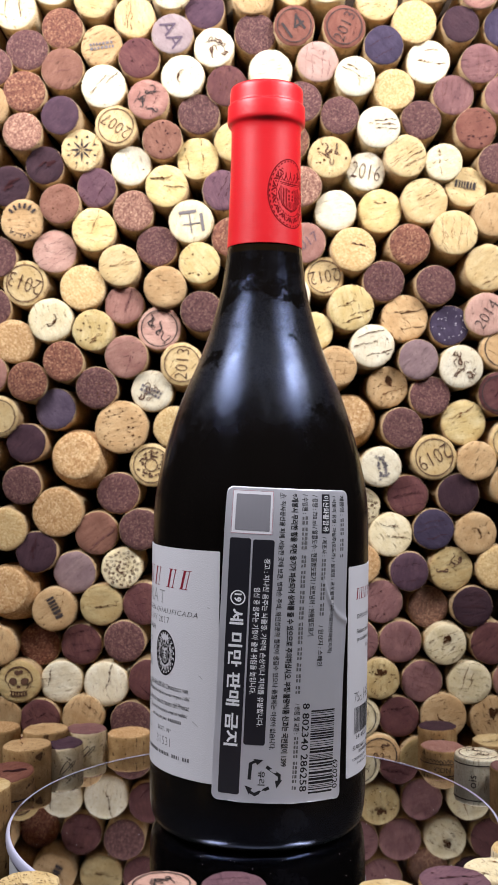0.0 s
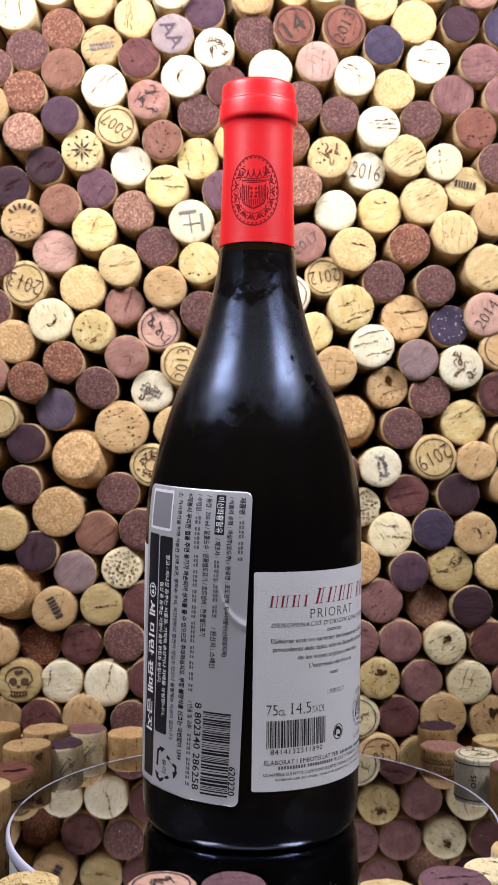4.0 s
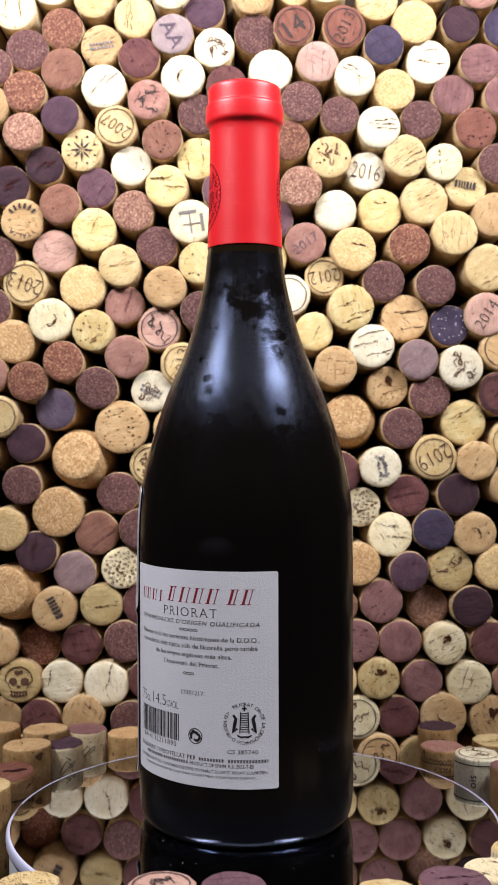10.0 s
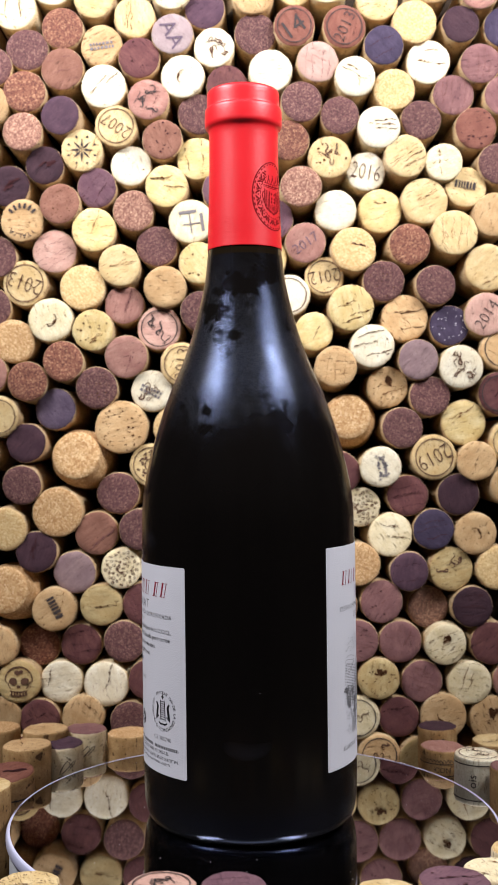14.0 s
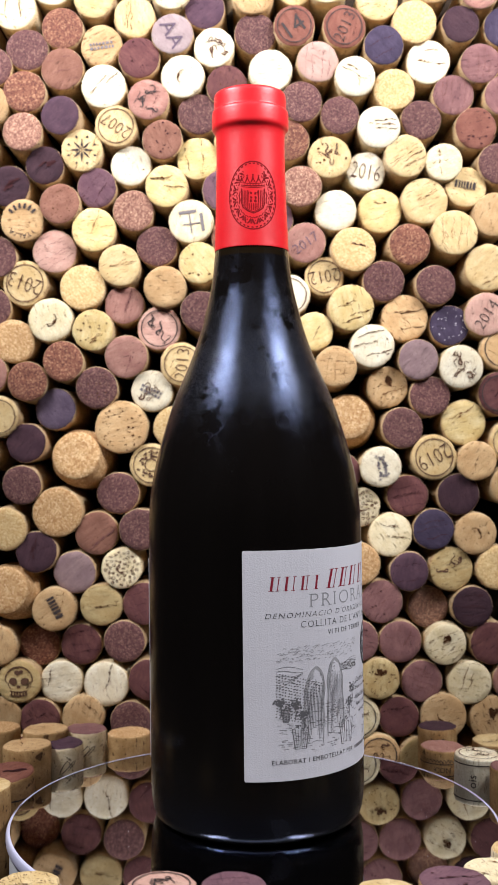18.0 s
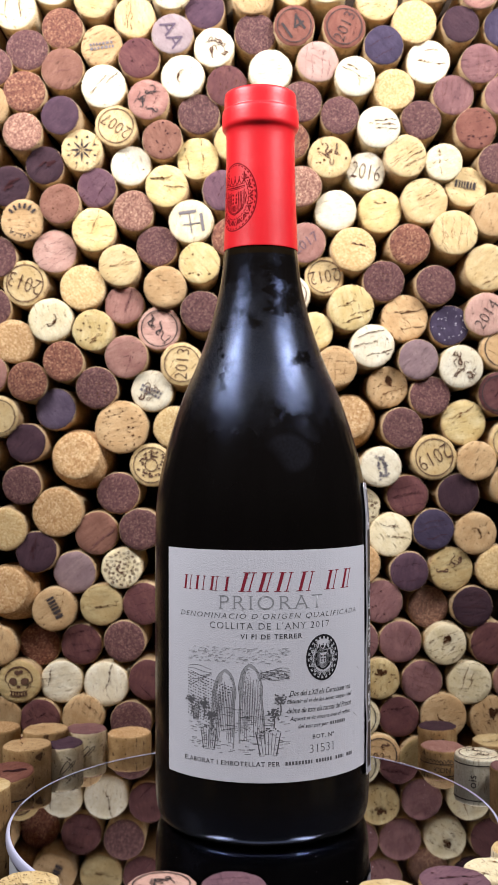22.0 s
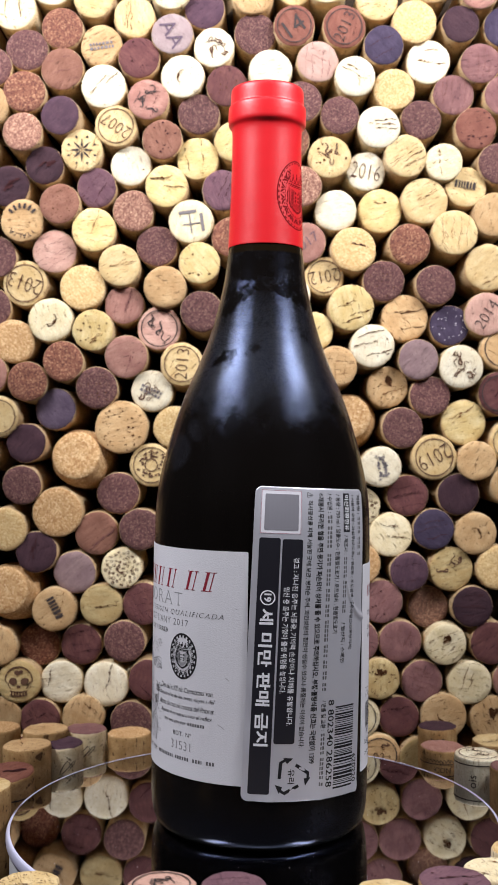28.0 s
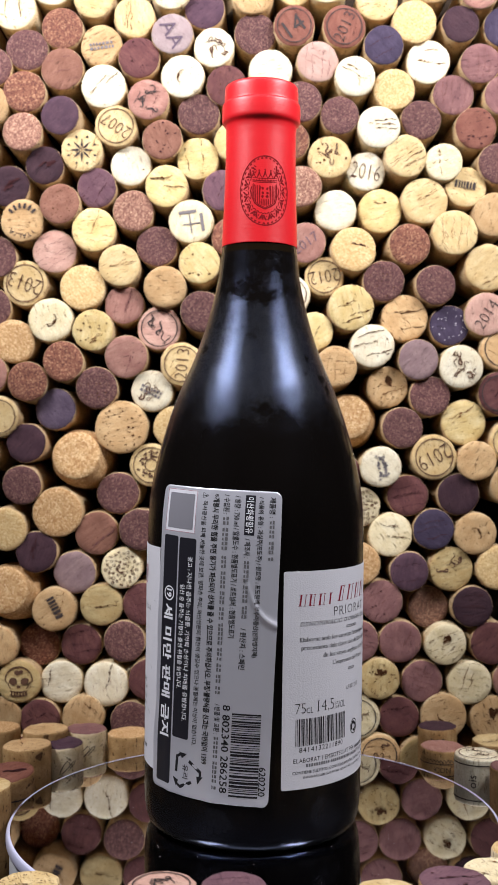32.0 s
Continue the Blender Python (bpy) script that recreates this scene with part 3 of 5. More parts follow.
def seal(rx, ry, seed):
    """An oval seal: beaded edge, a wreath of small marks, a striped shield and a crown."""
    rng = random.Random(seed)
    bm = bmesh.new()
    ellipse(bm, 0, 0, rx, ry, rx * 0.045, 60)
    ellipse(bm, 0, 0, rx * 0.94, ry * 0.945, rx * 0.05, 72, 2)

    def at(t, q):
        return q * rx * math.cos(t), q * ry * math.sin(t)
    for i in range(30):
        t = 2 * math.pi * (i + 0.5) / 30
        if abs(t - math.pi / 2) < 0.42:
            continue
        lean = 0.07 * (1 if i % 2 else -1)
        stroke(bm, [at(t - lean, 0.86), at(t, 0.80), at(t + lean, 0.70)], rx * 0.07)
        stroke(bm, [at(t + lean, 0.84), at(t + lean * 2, 0.78)], rx * 0.05)
        stroke(bm, [at(t - 0.09, 0.68), at(t, 0.645), at(t + 0.09, 0.68)], rx * 0.035)
        blob(bm, *at(t + 0.09, 0.75), rx * 0.028, rx * 0.03, 7, 0.3, rng)

    def edge(q):
        """The shield's outline, scaled by q."""
        pts = [(-0.47, 0.20), (-0.47, -0.22), (-0.40, -0.36), (-0.22, -0.46), (0, -0.53), (0.22, -0.46), (0.40, -0.36), (0.47, -0.22), (0.47, 0.20)]
        return [(x * rx * q, (y + 0.13) * ry * q - 0.13 * ry) for x, y in pts]
    for q, w in ((1.0, 0.055), (0.90, 0.03)):
        stroke(bm, edge(q), rx * w)
        (x0, y0), (x1, _) = edge(q)[0], edge(q)[-1]
        rect(bm, x0, x1, y0 - rx * w * 0.4, y0 + rx * w * 0.4)
    for i in range(11):
        x = rx * 0.36 * (i / 5 - 1)
        low = (-0.44 + 0.12 * abs(i / 5 - 1) ** 2) * ry
        if abs(i - 5) < 3:
            stroke(bm, [(x, low), (x, low + 0.08 * ry), (x, -0.24 * ry)], rx * 0.04)
        else:
            stroke(bm, [(x, low), (x, -0.1 * ry), (x, 0.15 * ry)], rx * 0.04)
    for sx in (-1, 1):
        for y in (0.06, -0.07, -0.17):
            blob(bm, sx * rx * 0.09, ry * y, rx * 0.055, ry * 0.04, 8, 0.35, rng)
        stroke(bm, [(sx * rx * 0.2, -0.2 * ry), (sx * rx * 0.2, 0.0), (sx * rx * 0.17, 0.13 * ry)], rx * 0.035)
        stroke(bm, [(sx * rx * 0.52, 0.12 * ry), (sx * rx * 0.57, 0.0), (sx * rx * 0.53, -0.12 * ry), (sx * rx * 0.56, -0.25 * ry)], rx * 0.05)
    for y, w in ((0.27, 0.03), (0.315, 0.045), (0.385, 0.03)):
        stroke(bm, [(rx * 0.50 * (i / 6 - 1), ry * (y - 0.04 * (1 - (i / 6 - 1) ** 2))) for i in range(13)], rx * w)
    for i in range(9):
        x = rx * 0.115 * (i - 4)
        blob(bm, x, 0.305 * ry, rx * 0.03, ry * 0.016, 6, 0.2, rng)
        if i % 2 == 0:
            top = 0.58 - 0.012 * abs(i - 4)
            stroke(bm, [(x - 0.10 * rx, 0.37 * ry), (x - 0.03 * rx, 0.46 * ry), (x, top * ry)], rx * 0.05)
            stroke(bm, [(x + 0.10 * rx, 0.37 * ry), (x + 0.03 * rx, 0.46 * ry), (x, top * ry)], rx * 0.035)
            blob(bm, x, (top + 0.025) * ry, rx * 0.035, ry * 0.022, 8, 0.1, rng)
    return bm


def engraving_parts(lab):
    """The printed picture: sky, hills, vine rows, baskets and two plain upright shapes."""
    rng = random.Random(5)
    u0, v0 = lab.arc(141), 34 - lab.z * 1000
    W, H = 0.040, 0.039

    def lay(name, bm, mat):
        lab.lay(name, bm, mat, u0 / 1000, v0 / 1000)

    bm = bmesh.new()
    for i in range(180):
        x, y = rng.uniform(0.02, 0.98) * W, H * rng.uniform(0.86, 1.0)
        s = rng.uniform(0.5, 1.6) / 1000
        stroke(bm, [(x, y), (x + s * 0.5, y + rng.uniform(0, 0.5) / 1000), (x + s, y + rng.uniform(-0.2, 0.4) / 1000)], 0.00016)
    lay("engraved_sky", bm, TEXT_GREY)
    bm = bmesh.new()
    for k in range(5):
        pts = [(W * (0.02 + 0.98 * i / 30), H * (0.80 - 0.018 * k + 0.02 * math.sin(i * 0.5 + k) - 0.07 * max(0, 0.3 - i / 30) * k)) for i in range(31)]
        stroke(bm, pts[:9], 0.00016)
        stroke(bm, pts[22:], 0.00016)
    for i in range(90):
        x, y = W * rng.uniform(0.72, 1.0), H * rng.uniform(0.72, 0.80)
        stroke(bm, [(x, y), (x + 0.0009, y - 0.0003)], 0.00014)
    lay("engraved_hills", bm, TEXT_SOFT)
    bm = bmesh.new()
    for row in range(16):
        for i in range(17 - row // 2):
            x = W * (0.02 + 0.028 * i + 0.012 * rng.random())
            y = H * (0.76 - 0.027 * row - 0.008 * i + 0.006 * rng.random())
            blob(bm, x, y, rng.uniform(0.2, 0.5) / 1000, rng.uniform(0.15, 0.32) / 1000, 7, 0.3, rng)
    for i in range(170):
        x, y = W * rng.uniform(0.02, 0.98), H * rng.uniform(0.02, 0.46)
        stroke(bm, [(x, y), (x + rng.uniform(1, 2.4) / 1000, y + rng.uniform(-0.2, 0.2) / 1000)], 0.00018)
    lay("engraved_field", bm, TEXT_SOFT)
    for cx, cy, n in ((0.06, 0.47, 40), (0.92, 0.50, 40), (0.20, 0.44, 60), (0.86, 0.38, 40), (0.28, 0.34, 60)):
        bm = bmesh.new()
        stroke(bm, [(W * cx, H * (cy - 0.12)), (W * cx + 0.0003, H * (cy - 0.06)), (W * cx, H * cy)], 0.0005)
        for i in range(n):
            blob(bm, W * cx + rng.gauss(0, 1.2) / 1000, H * (cy + 0.02) + rng.gauss(0, 0.9) / 1000, 0.00045, 0.0003, 7, 0.3, rng)
        lay("engraved_bush", bm, TEXT_SOFT)
    for cx, top, wide, tall, bow in ((0.42, 0.80, 0.26, 0.73, -0.05), (0.645, 0.86, 0.25, 0.74, 0.02)):
        def half(t):
            """Half the form's width, t from its top (0) to its foot (1)."""
            return wide * (0.16 + 0.30 * min(1, t / 0.30) ** 0.7 - 0.05 * math.exp(-((t - 0.45) / 0.14) ** 2) + 0.05 * max(0, t - 0.6)) * min(1, 0.25 + math.sqrt(t * 7))
        side = [(i / 20, half(i / 20)) for i in range(21)]
        line = [(W * (cx + bow * t + q), H * (top - tall * t)) for t, q in side] + [(W * (cx + bow * t - q), H * (top - tall * t)) for t, q in reversed(side)]
        bm = bmesh.new()
        poly(bm, line)
        lay("engraved_shape", bm, TEXT_PALE)
        bm = bmesh.new()
        for k in range(13):
            q = (k / 6 - 1) * 0.86
            t0 = 0.10 + 0.10 * abs(q) + rng.uniform(0, 0.16)
            t1 = rng.uniform(0.72, 0.97)
            stroke(bm, [(W * (cx + bow * t + q * half(t)), H * (top - tall * t)) for t in (t0 + (t1 - t0) * i / 9 for i in range(10))], rng.uniform(0.12, 0.24) / 1000)
        for i in range(260):
            t, q = rng.uniform(0.06, 0.97), rng.uniform(-0.95, -0.1) if rng.random() < 0.7 else rng.uniform(0.55, 0.95)
            x, y, d = W * (cx + bow * t + q * half(t)), H * (top - tall * t), rng.uniform(0.3, 0.7) / 1000
            stroke(bm, [(x - d / 2, y), (x, y - 0.00008), (x + d / 2, y - 0.0002)], 0.00011)
        stroke(bm, line[:21], 0.00014)
        stroke(bm, line[21:], 0.00018)
        lay("engraved_hatching", bm, TEXT_SOFT)
    for cx, cy, w, h in ((0.25, 0.14, 0.17, 0.19), (0.81, 0.12, 0.23, 0.22), (0.11, 0.36, 0.08, 0.11)):
        bm = bmesh.new()
        line = [(W * (cx + px * w), H * (cy + py * h)) for px, py in ((-0.5, 0.5), (-0.33, -0.5), (0.33, -0.5), (0.5, 0.5))]
        stroke(bm, line + line[:1], 0.0003)
        for i in range(7):
            t = i / 6 - 0.5
            stroke(bm, [(W * (cx + t * 0.62 * w), H * (cy - 0.45 * h)), (W * (cx + t * 0.95 * w), H * (cy + 0.45 * h))], 0.00022)
        for i in range(3):
            y = H * (cy + (i / 3 - 0.4) * h)
            stroke(bm, [(W * (cx - 0.4 * w), y), (W * (cx + 0.4 * w), y)], 0.00018)
        for i in range(12):
            blob(bm, W * (cx + rng.uniform(-0.45, 0.45) * w), H * (cy + rng.uniform(0.48, 0.66) * h), 0.00035, 0.0003, 7, 0.2, rng)
        lay("engraved_basket", bm, TEXT_SOFT)


def spline(knots, steps):
    """A smooth line through knots (Catmull-Rom)."""
    out = []
    for i in range(len(knots) - 1):
        p = [Vector(knots[max(0, min(len(knots) - 1, i + k))]) for k in (-1, 0, 1, 2)]
        for j in range(steps):
            t = j / steps
            out.append(tuple(0.5 * (2 * p[1] + (p[2] - p[0]) * t + (2 * p[0] - 5 * p[1] + 4 * p[2] - p[3]) * t * t + (3 * p[1] - p[0] - 3 * p[2] + p[3]) * t ** 3)))
    return out + [knots[-1]]


def build_bottle():
    bottle = new("wine_bottle")
    tagged(bottle, "dark glass red wine bottle with cream labels and red capsule", "bottle")
    glass = glass_material()
    bm = bmesh.new()
    foot = [(0.0, 0.006), (0.020, 0.0045), (0.031, 0.0012), (0.0352, 0.0), (0.0374, 0.0002), (0.0396, 0.0009), (0.0410, 0.0024), (0.0417, 0.0046), (0.0422, 0.0080), (0.0425, 0.0140)]
    knots = [(R_BODY, 0.024), (R_BODY, 0.065), (R_BODY, 0.104), (0.0421, 0.1218), (0.0407, 0.1331), (0.03815, 0.1444), (0.0349, 0.1557), (0.0309, 0.1670), (0.0260, 0.1783),
             (0.0218, 0.1896), (0.0186, 0.2009), (0.0161, 0.2122), (0.01496, 0.2217)]
    body = foot + spline(knots, 4)
    lathe(bm, body, 96)
    part("glass_body", bm, glass, bottle, "near-black glass with misted shoulder")
    bm = bmesh.new()
    lathe(bm, [(0.01496, 0.2217), (0.01478, 0.2230), (0.0146, 0.2246), (0.01440, 0.2300), (0.0140, 0.2400), (0.0135, 0.2850)], 64)
    neck = Nodes("neck_glass")
    neck.put("Base Color", srgb(24, 17, 9))
    neck.put("Roughness", 0.10)
    part("neck_glass", bm, neck.mat, bottle, "olive glass above the wine")
    foil = capsule_material()
    bm = bmesh.new()
    cap = [(0.01476, 0.2246), (0.01490, 0.2247), (0.01487, 0.2250), (0.01466, 0.2312), (0.0143, 0.2400), (0.0140, 0.2500), (0.0138, 0.2600), (0.01374, 0.2660), (0.01376, 0.2695), (0.0139, 0.2714), (0.01415, 0.2722),
           (0.0146, 0.2727), (0.0150, 0.2731), (0.01528, 0.2736), (0.01540, 0.2743), (0.01543, 0.2750), (0.01543, 0.2770), (0.01538, 0.2796), (0.01526, 0.2804), (0.01500, 0.2808), (0.01466, 0.2809), (0.01458, 0.2811),
           (0.01455, 0.2816), (0.01450, 0.2845), (0.01444, 0.2862), (0.01430, 0.2872), (0.0140, 0.2877), (0.0132, 0.2881), (0.0110, 0.2883), (0.0, 0.2884)]
    lathe(bm, cap, 96)
    capsule = part("capsule", bm, foil, bottle, "red foil capsule with a raised lip")
    heights, radii = [q[1] for q in cap], [q[0] for q in cap]

    def on_foil(u, v):
        return float(np.interp(0.2444 + v / 1000, heights, radii)) - 0.01442
    for a, z, sd in ((136.0, 0.2444, 3), (313.0, 0.2444, 3)):
        part("seal", wrapped(seal(0.0100, 0.0133, sd), 0.01442, a, z, 0.00005, on_foil), SEAL_INK, capsule, "dark oval crest print")

    rng = random.Random(21)
    bm = bmesh.new()
    for i in range(46):
        blob(bm, rng.uniform(-0.133, 0.133), rng.uniform(0.018, 0.100), rng.uniform(0.05, 0.11) / 1000, rng.uniform(0.05, 0.11) / 1000, 6, 0.3, rng)
    tagged(part("dust", wrapped(bm, R_BODY, 0, 0, 0.00005), CRYSTAL, bottle, "fine pale dust specks"), kind="stuff")

    # front label
    lab = Label(bottle, "front_label", 126.1, 249.4, 24.6, 108.4, 0.0006, 0.0, PAPER, "cream textured paper front label")
    lab.maker(139.2, 166.6, 96.2, 5.0, 7, 0.07)
    lab.maker(171.5, 212.0, 97.0, 6.8, 8, 0.14)
    lab.maker(215.5, 235.0, 97.0, 6.8, 4, 0.14)
    lab.line("PRIORAT", 160, 213, 89.6, 4.9, TEXT_GREY, 0, 1.2)
    lab.line("DENOMINACIÓ D'ORIGEN QUALIFICADA", 136.7, 237.8, 84.7, 2.6, TEXT_BLACK, 0.25, 1.25)
    lab.line("COLLITA DE L'ANY 2017", 155.3, 217.1, 81.1, 2.4, TEXT_BLACK, 0, 1.2)
    lab.line("VI FI DE TERRER", 171, 201.9, 77.3, 1.7, TEXT_BLACK, 0, 1.2)
    lab.lay("crest", seal(radians(9.35) * R_BODY, 0.0083, 8), TEXT_BLACK, lab.arc(213.4) / 1000, 0.0688 - lab.z)
    bm = bmesh.new()
    ellipse(bm, 0, 0, radians(8.3) * R_BODY, 0.0074, 0.0011, 44, 2)
    ellipse(bm, 0, 0, radians(9.0) * R_BODY, 0.0080, 0.0005, 44)
    ellipse(bm, 0, 0, radians(4.2) * R_BODY, 0.0042, 0.0007, 30, 3)
    lab.lay("crest_ground", bm, TEXT_BLACK, lab.arc(213.4) / 1000, 0.0688 - lab.z)
    for text, a0, a1, z in (("Des del s.XII els Cartoixans van", 195.1, 232.2, 56.6), ("obtenir el vi de les seves vinyes i del", 193.8, 233.5, 53.5),
                            ("delme de tots els racons del Priorat.", 194.0, 233.2, 50.4), ("Aquest vi és encara avui el reflex", 195.1, 232.2, 47.2), ("del seu pas per", 199.3, 216.5, 44.3)):
        lab.line(text, a0, a1, z, 1.9, TEXT_BLACK, 0.3)
    lab.bars(217.6, 227.7, 44.4, 1.2)
    lab.line("BOT. Nº", 207.1, 220, 40.3, 1.5, TEXT_BLACK, 0, 1.2)
    lab.line("31531", 205.6, 220, 36.0, 3.0, TEXT_SOFT)
    lab.line("ELABORAT I EMBOTELLAT PER", 139.4, 190.5, 31.4, 1.6, TEXT_BLACK, 0, 1.15)
    for a0, a1 in ((193, 207), (209, 219), (221, 226.5), (229, 233.4)):
        lab.bars(a0, a1, 31.4, 1.3)
    for a, z, dx, dy in ((238.6, 63.0, 1.6, -1.2), (235.0, 46.0, 2.6, -1.6), (243.0, 88.0, 1.0, -0.3)):
        bm = bmesh.new()
        stroke(bm, [(0, 0), (dx / 2000, dy / 2400), (dx / 1000, dy / 1000)], 0.00035)
        lab.lay("scuff", bm, TEXT_PALE, lab.arc(a) / 1000, z / 1000 - lab.z)
    engraving_parts(lab)

    # back label
    lab = Label(bottle, "back_label", -40.3, 49.8, 23.6, 102.1, 0.0008, 0.0, PAPER, "cream textured paper back label")
    lab.maker(-32.5, -12.8, 91.6, 4.0, 7, 0.07)
    lab.maker(-8.0, 23.0, 93.0, 5.3, 8, 0.14)
    lab.maker(25.5, 40.4, 93.0, 5.3, 4, 0.14)
    lab.line("PRIORAT", -11.8, 19.6, 86.8, 3.2, TEXT_BLACK, 0, 1.2)
    lab.line("DENOMINACIÓ D'ORIGEN QUALIFICADA", -31.9, 40.7, 83.1, 2.2, TEXT_BLACK, 0.25, 1.2)
    for text, a0, a1, z in (("Elaborat amb les varietats històriques de la D.O.Q.,", -31.9, 40.5, 77.2), ("procedents dels típics sòls de llicorella però també", -31.0, 39.5, 74.2),
                            ("de les vinyes argiloses més altes.", -18.1, 26.9, 71.0), ("L'expressió del Priorat.", -11.9, 20.4, 67.8)):
        lab.line(text, a0, a1, z, 2.1, TEXT_BLACK)
    for a0, a1, z, k in ((-1.1, 9.5, 80.3, 4), (1.2, 7.5, 64.4, 3)):
        bm = bmesh.new()
        step = radians(a1 - a0) * R_BODY / k
        for i in range(k):
            ellipse(bm, (i - (k - 1) / 2) * step, 0, step * 0.48, 0.0004, 0.00022, 16)
        lab.lay("ornament", bm, TEXT_BLACK, lab.arc((a0 + a1) / 2) / 1000, z / 1000 - lab.z)
    lab.line("75", -33.9, -28.0, 52.7, 3.6, TEXT_BLACK)
    lab.line("CL", -27.5, -23.8, 51.8, 2.0, TEXT_BLACK)
    lab.line("14,5", -21.4, -10.4, 52.6, 4.6, TEXT_BLACK)
    lab.line("%VOL", -9.8, -1.7, 52.0, 2.5, TEXT_BLACK)
    lab.line("L9301217", -0.1, 12.5, 57.5, 1.6, TEXT_SOFT, serif=0)
    lab.code(lab.arc(-33.3), lab.arc(-1.1), 39.1 - lab.z * 1000, 48.9 - lab.z * 1000, 4)
    lab.line("8414132211890", -31.3, -3.2, 37.7, 1.8, TEXT_BLACK, 0, 1.1, serif=0)
    bm = bmesh.new()
    ellipse(bm, 0, 0, 0.0027, 0.0027, 0.00035, 30)
    stroke(bm, [(-0.0016, -0.0012), (-0.0018, 0.0004), (-0.0008, 0.0016), (0.0006, 0.0012), (0.0012, 0.0004)], 0.0013)
    stroke(bm, [(0.0016, 0.0010), (0.0018, -0.0006), (0.0008, -0.0017), (-0.0006, -0.0012)], 0.0011)
    lab.lay("recycling_mark", bm, TEXT_BLACK, lab.arc(8.1) / 1000, 0.0418 - lab.z)
    bm = bmesh.new()
    ORIGIN = (lab.arc(33) / 1000, 0.0474 - lab.z)
    for text, start, end in (("DE LA DENOMINACI\u00d3 D'ORIGEN QU.", 26, -218), ("PRIORAT", 127, 64), ("C.R.", 54, 30)):
        for i, ch in enumerate(text):
            if ch == " ":
                continue
            t = start + (end - start) * (i + 0.5) / len(text)
            glyph = moved(letters(ch, None, 0.00125 if ch not in ".'" else 0.0004), 0, 0, t - 90)
            moved(glyph, 0.0070 * math.cos(radians(t)), 0.0070 * math.sin(radians(t)))
            lab.lay("ring_letter", glyph, TEXT_BLACK, ORIGIN[0], ORIGIN[1])
    for i in range(9):
        stroke(bm, [(-0.0011, -0.0025 + i * 0.0007), (0.0011, -0.0025 + i * 0.0007)], 0.0003)
    for s in (-1, 1):
        stroke(bm, [(s * 0.0014, -0.003), (s * 0.0011, 0.0035)], 0.0004)
        stroke(bm, [(s * 0.0022, -0.0015), (s * 0.0034, -0.0028), (s * 0.0030, -0.0004), (s * 0.0026, 0.0014), (s * 0.0034, 0.0026)], 0.0011)
        stroke(bm, [(s * 0.0022, -0.0036), (s * 0.001, -0.0042), (0, -0.0040)], 0.0006)
    stroke(bm, [(0, 0.0038), (0, 0.0054)], 0.0005)
    stroke(bm, [(-0.0007, 0.0046), (0.0007, 0.0046)], 0.0005)
    for v in bm.verts:
        v.co *= 1.18
    lab.lay("origin_seal", bm, TEXT_BLACK, *ORIGIN)
    lab.line("CS 385740", 24.7, 39.7, 37.1, 1.5, TEXT_SOFT, serif=0)
    lab.line("ELABORAT I EMBOTELLAT PER", -34.4, 8.5, 33.9, 1.55, TEXT_BLACK, 0, 1.1)
    for a0, a1, z in ((10, 23.5, 33.7), (25, 44.6, 33.7), (-27.4, -13, 31.9), (-12, 4.0, 31.9)):
        lab.bars(a0, a1, z, 1.15)
    lab.line("PRODUCT OF SPAIN. R.E. 2952-T-ES", 5.0, 37.5, 31.8, 1.3, TEXT_BLACK, serif=0)
    lab.line("CONTIENE SULFITOS. CONTAINS SULFITES. ENTHÄLT SULFITE. BEVAT SULFIETEN.", -34.8, 44.6, 29.7, 1.35, TEXT_BLACK, serif=0)
    lab.line("INNEHÅLLER SULFITER. SISÄLTÄÄ SULFIITTEJA. CONTIENE SOLFITI.", -28.9, 38.8, 27.7, 1.35, TEXT_BLACK, serif=0)

    # importer's sticker, put on a little askew, with a loose edge and one crease
    def loose(u, v):
        edge = max(0.0, (-u - 20.6) / 4.6) ** 1.6 * (0.55 + 0.30 * math.sin(v * 0.13 + 0.6) + 0.15 * math.sin(v * 0.31))
        d = max(0.0, v + 75.2 - 104.0)
        top = -d * d * 0.0010 - d ** 3 * 0.000036 + max(0.0, (v - 46.0) / 10.2) ** 2 * 0.10 * math.sin(u * 0.5 + 0.4)
        low = max(0.0, (-v - 51.0) / 5.2) ** 2 * 0.5 * max(0.0, math.sin(u * 0.33 + 1.0)) ** 3
        bend = 6.0 + 19.0 * math.exp(-max(0.0, u - 13.0) / 4.5)
        crease = math.exp(-((v - bend) / 1.3) ** 2) * min(1.0, max(0.0, (u - 11.5) / 4.5)) * 0.65
        side = max(0.0, (u - 20.0) / 4.0) ** 1.5 * 0.42 * math.exp(-((v - 2.0) / 9.0) ** 2)
        return (edge * 0.62 + top + low + crease + side) / 1000
    lab = Label(bottle, "importer_sticker", 251.4, 316.0, 19.0, 131.4, 0.0026, 0.00045, STICKER, "silver-grey importer sticker with creased edge", 2.0, loose, 100, 200, 0.0012)
    lab.block("white_ground", -22.9, -7.9, 39.4, 55.0, STICKER_WHITE, 8, "paler printed field", 0.4)
    lab.lift += 0.00003
    for u0, u1, v0, v1 in ((-22.8, -8.0, 54.8, 54.95), (-22.8, -8.0, 39.5, 39.65), (-22.8, -22.65, 39.6, 54.9), (-8.15, -8.0, 39.6, 54.9)):
        lab.block("print_border", u0, u1, v0, v1, BORDER_PINK, 4, "", 0.03)
    lab.block("grey_square", -21.4, -9.0, 40.7, 53.6, TEXT_MID, 8, "plain grey printed square", 0.3)
    lab.lift -= 0.00003
    lab.block("warning_panel", -22.9, -15.3, -53.6, 37.9, STICKER_BLACK, 8, "black panel", 0.8)
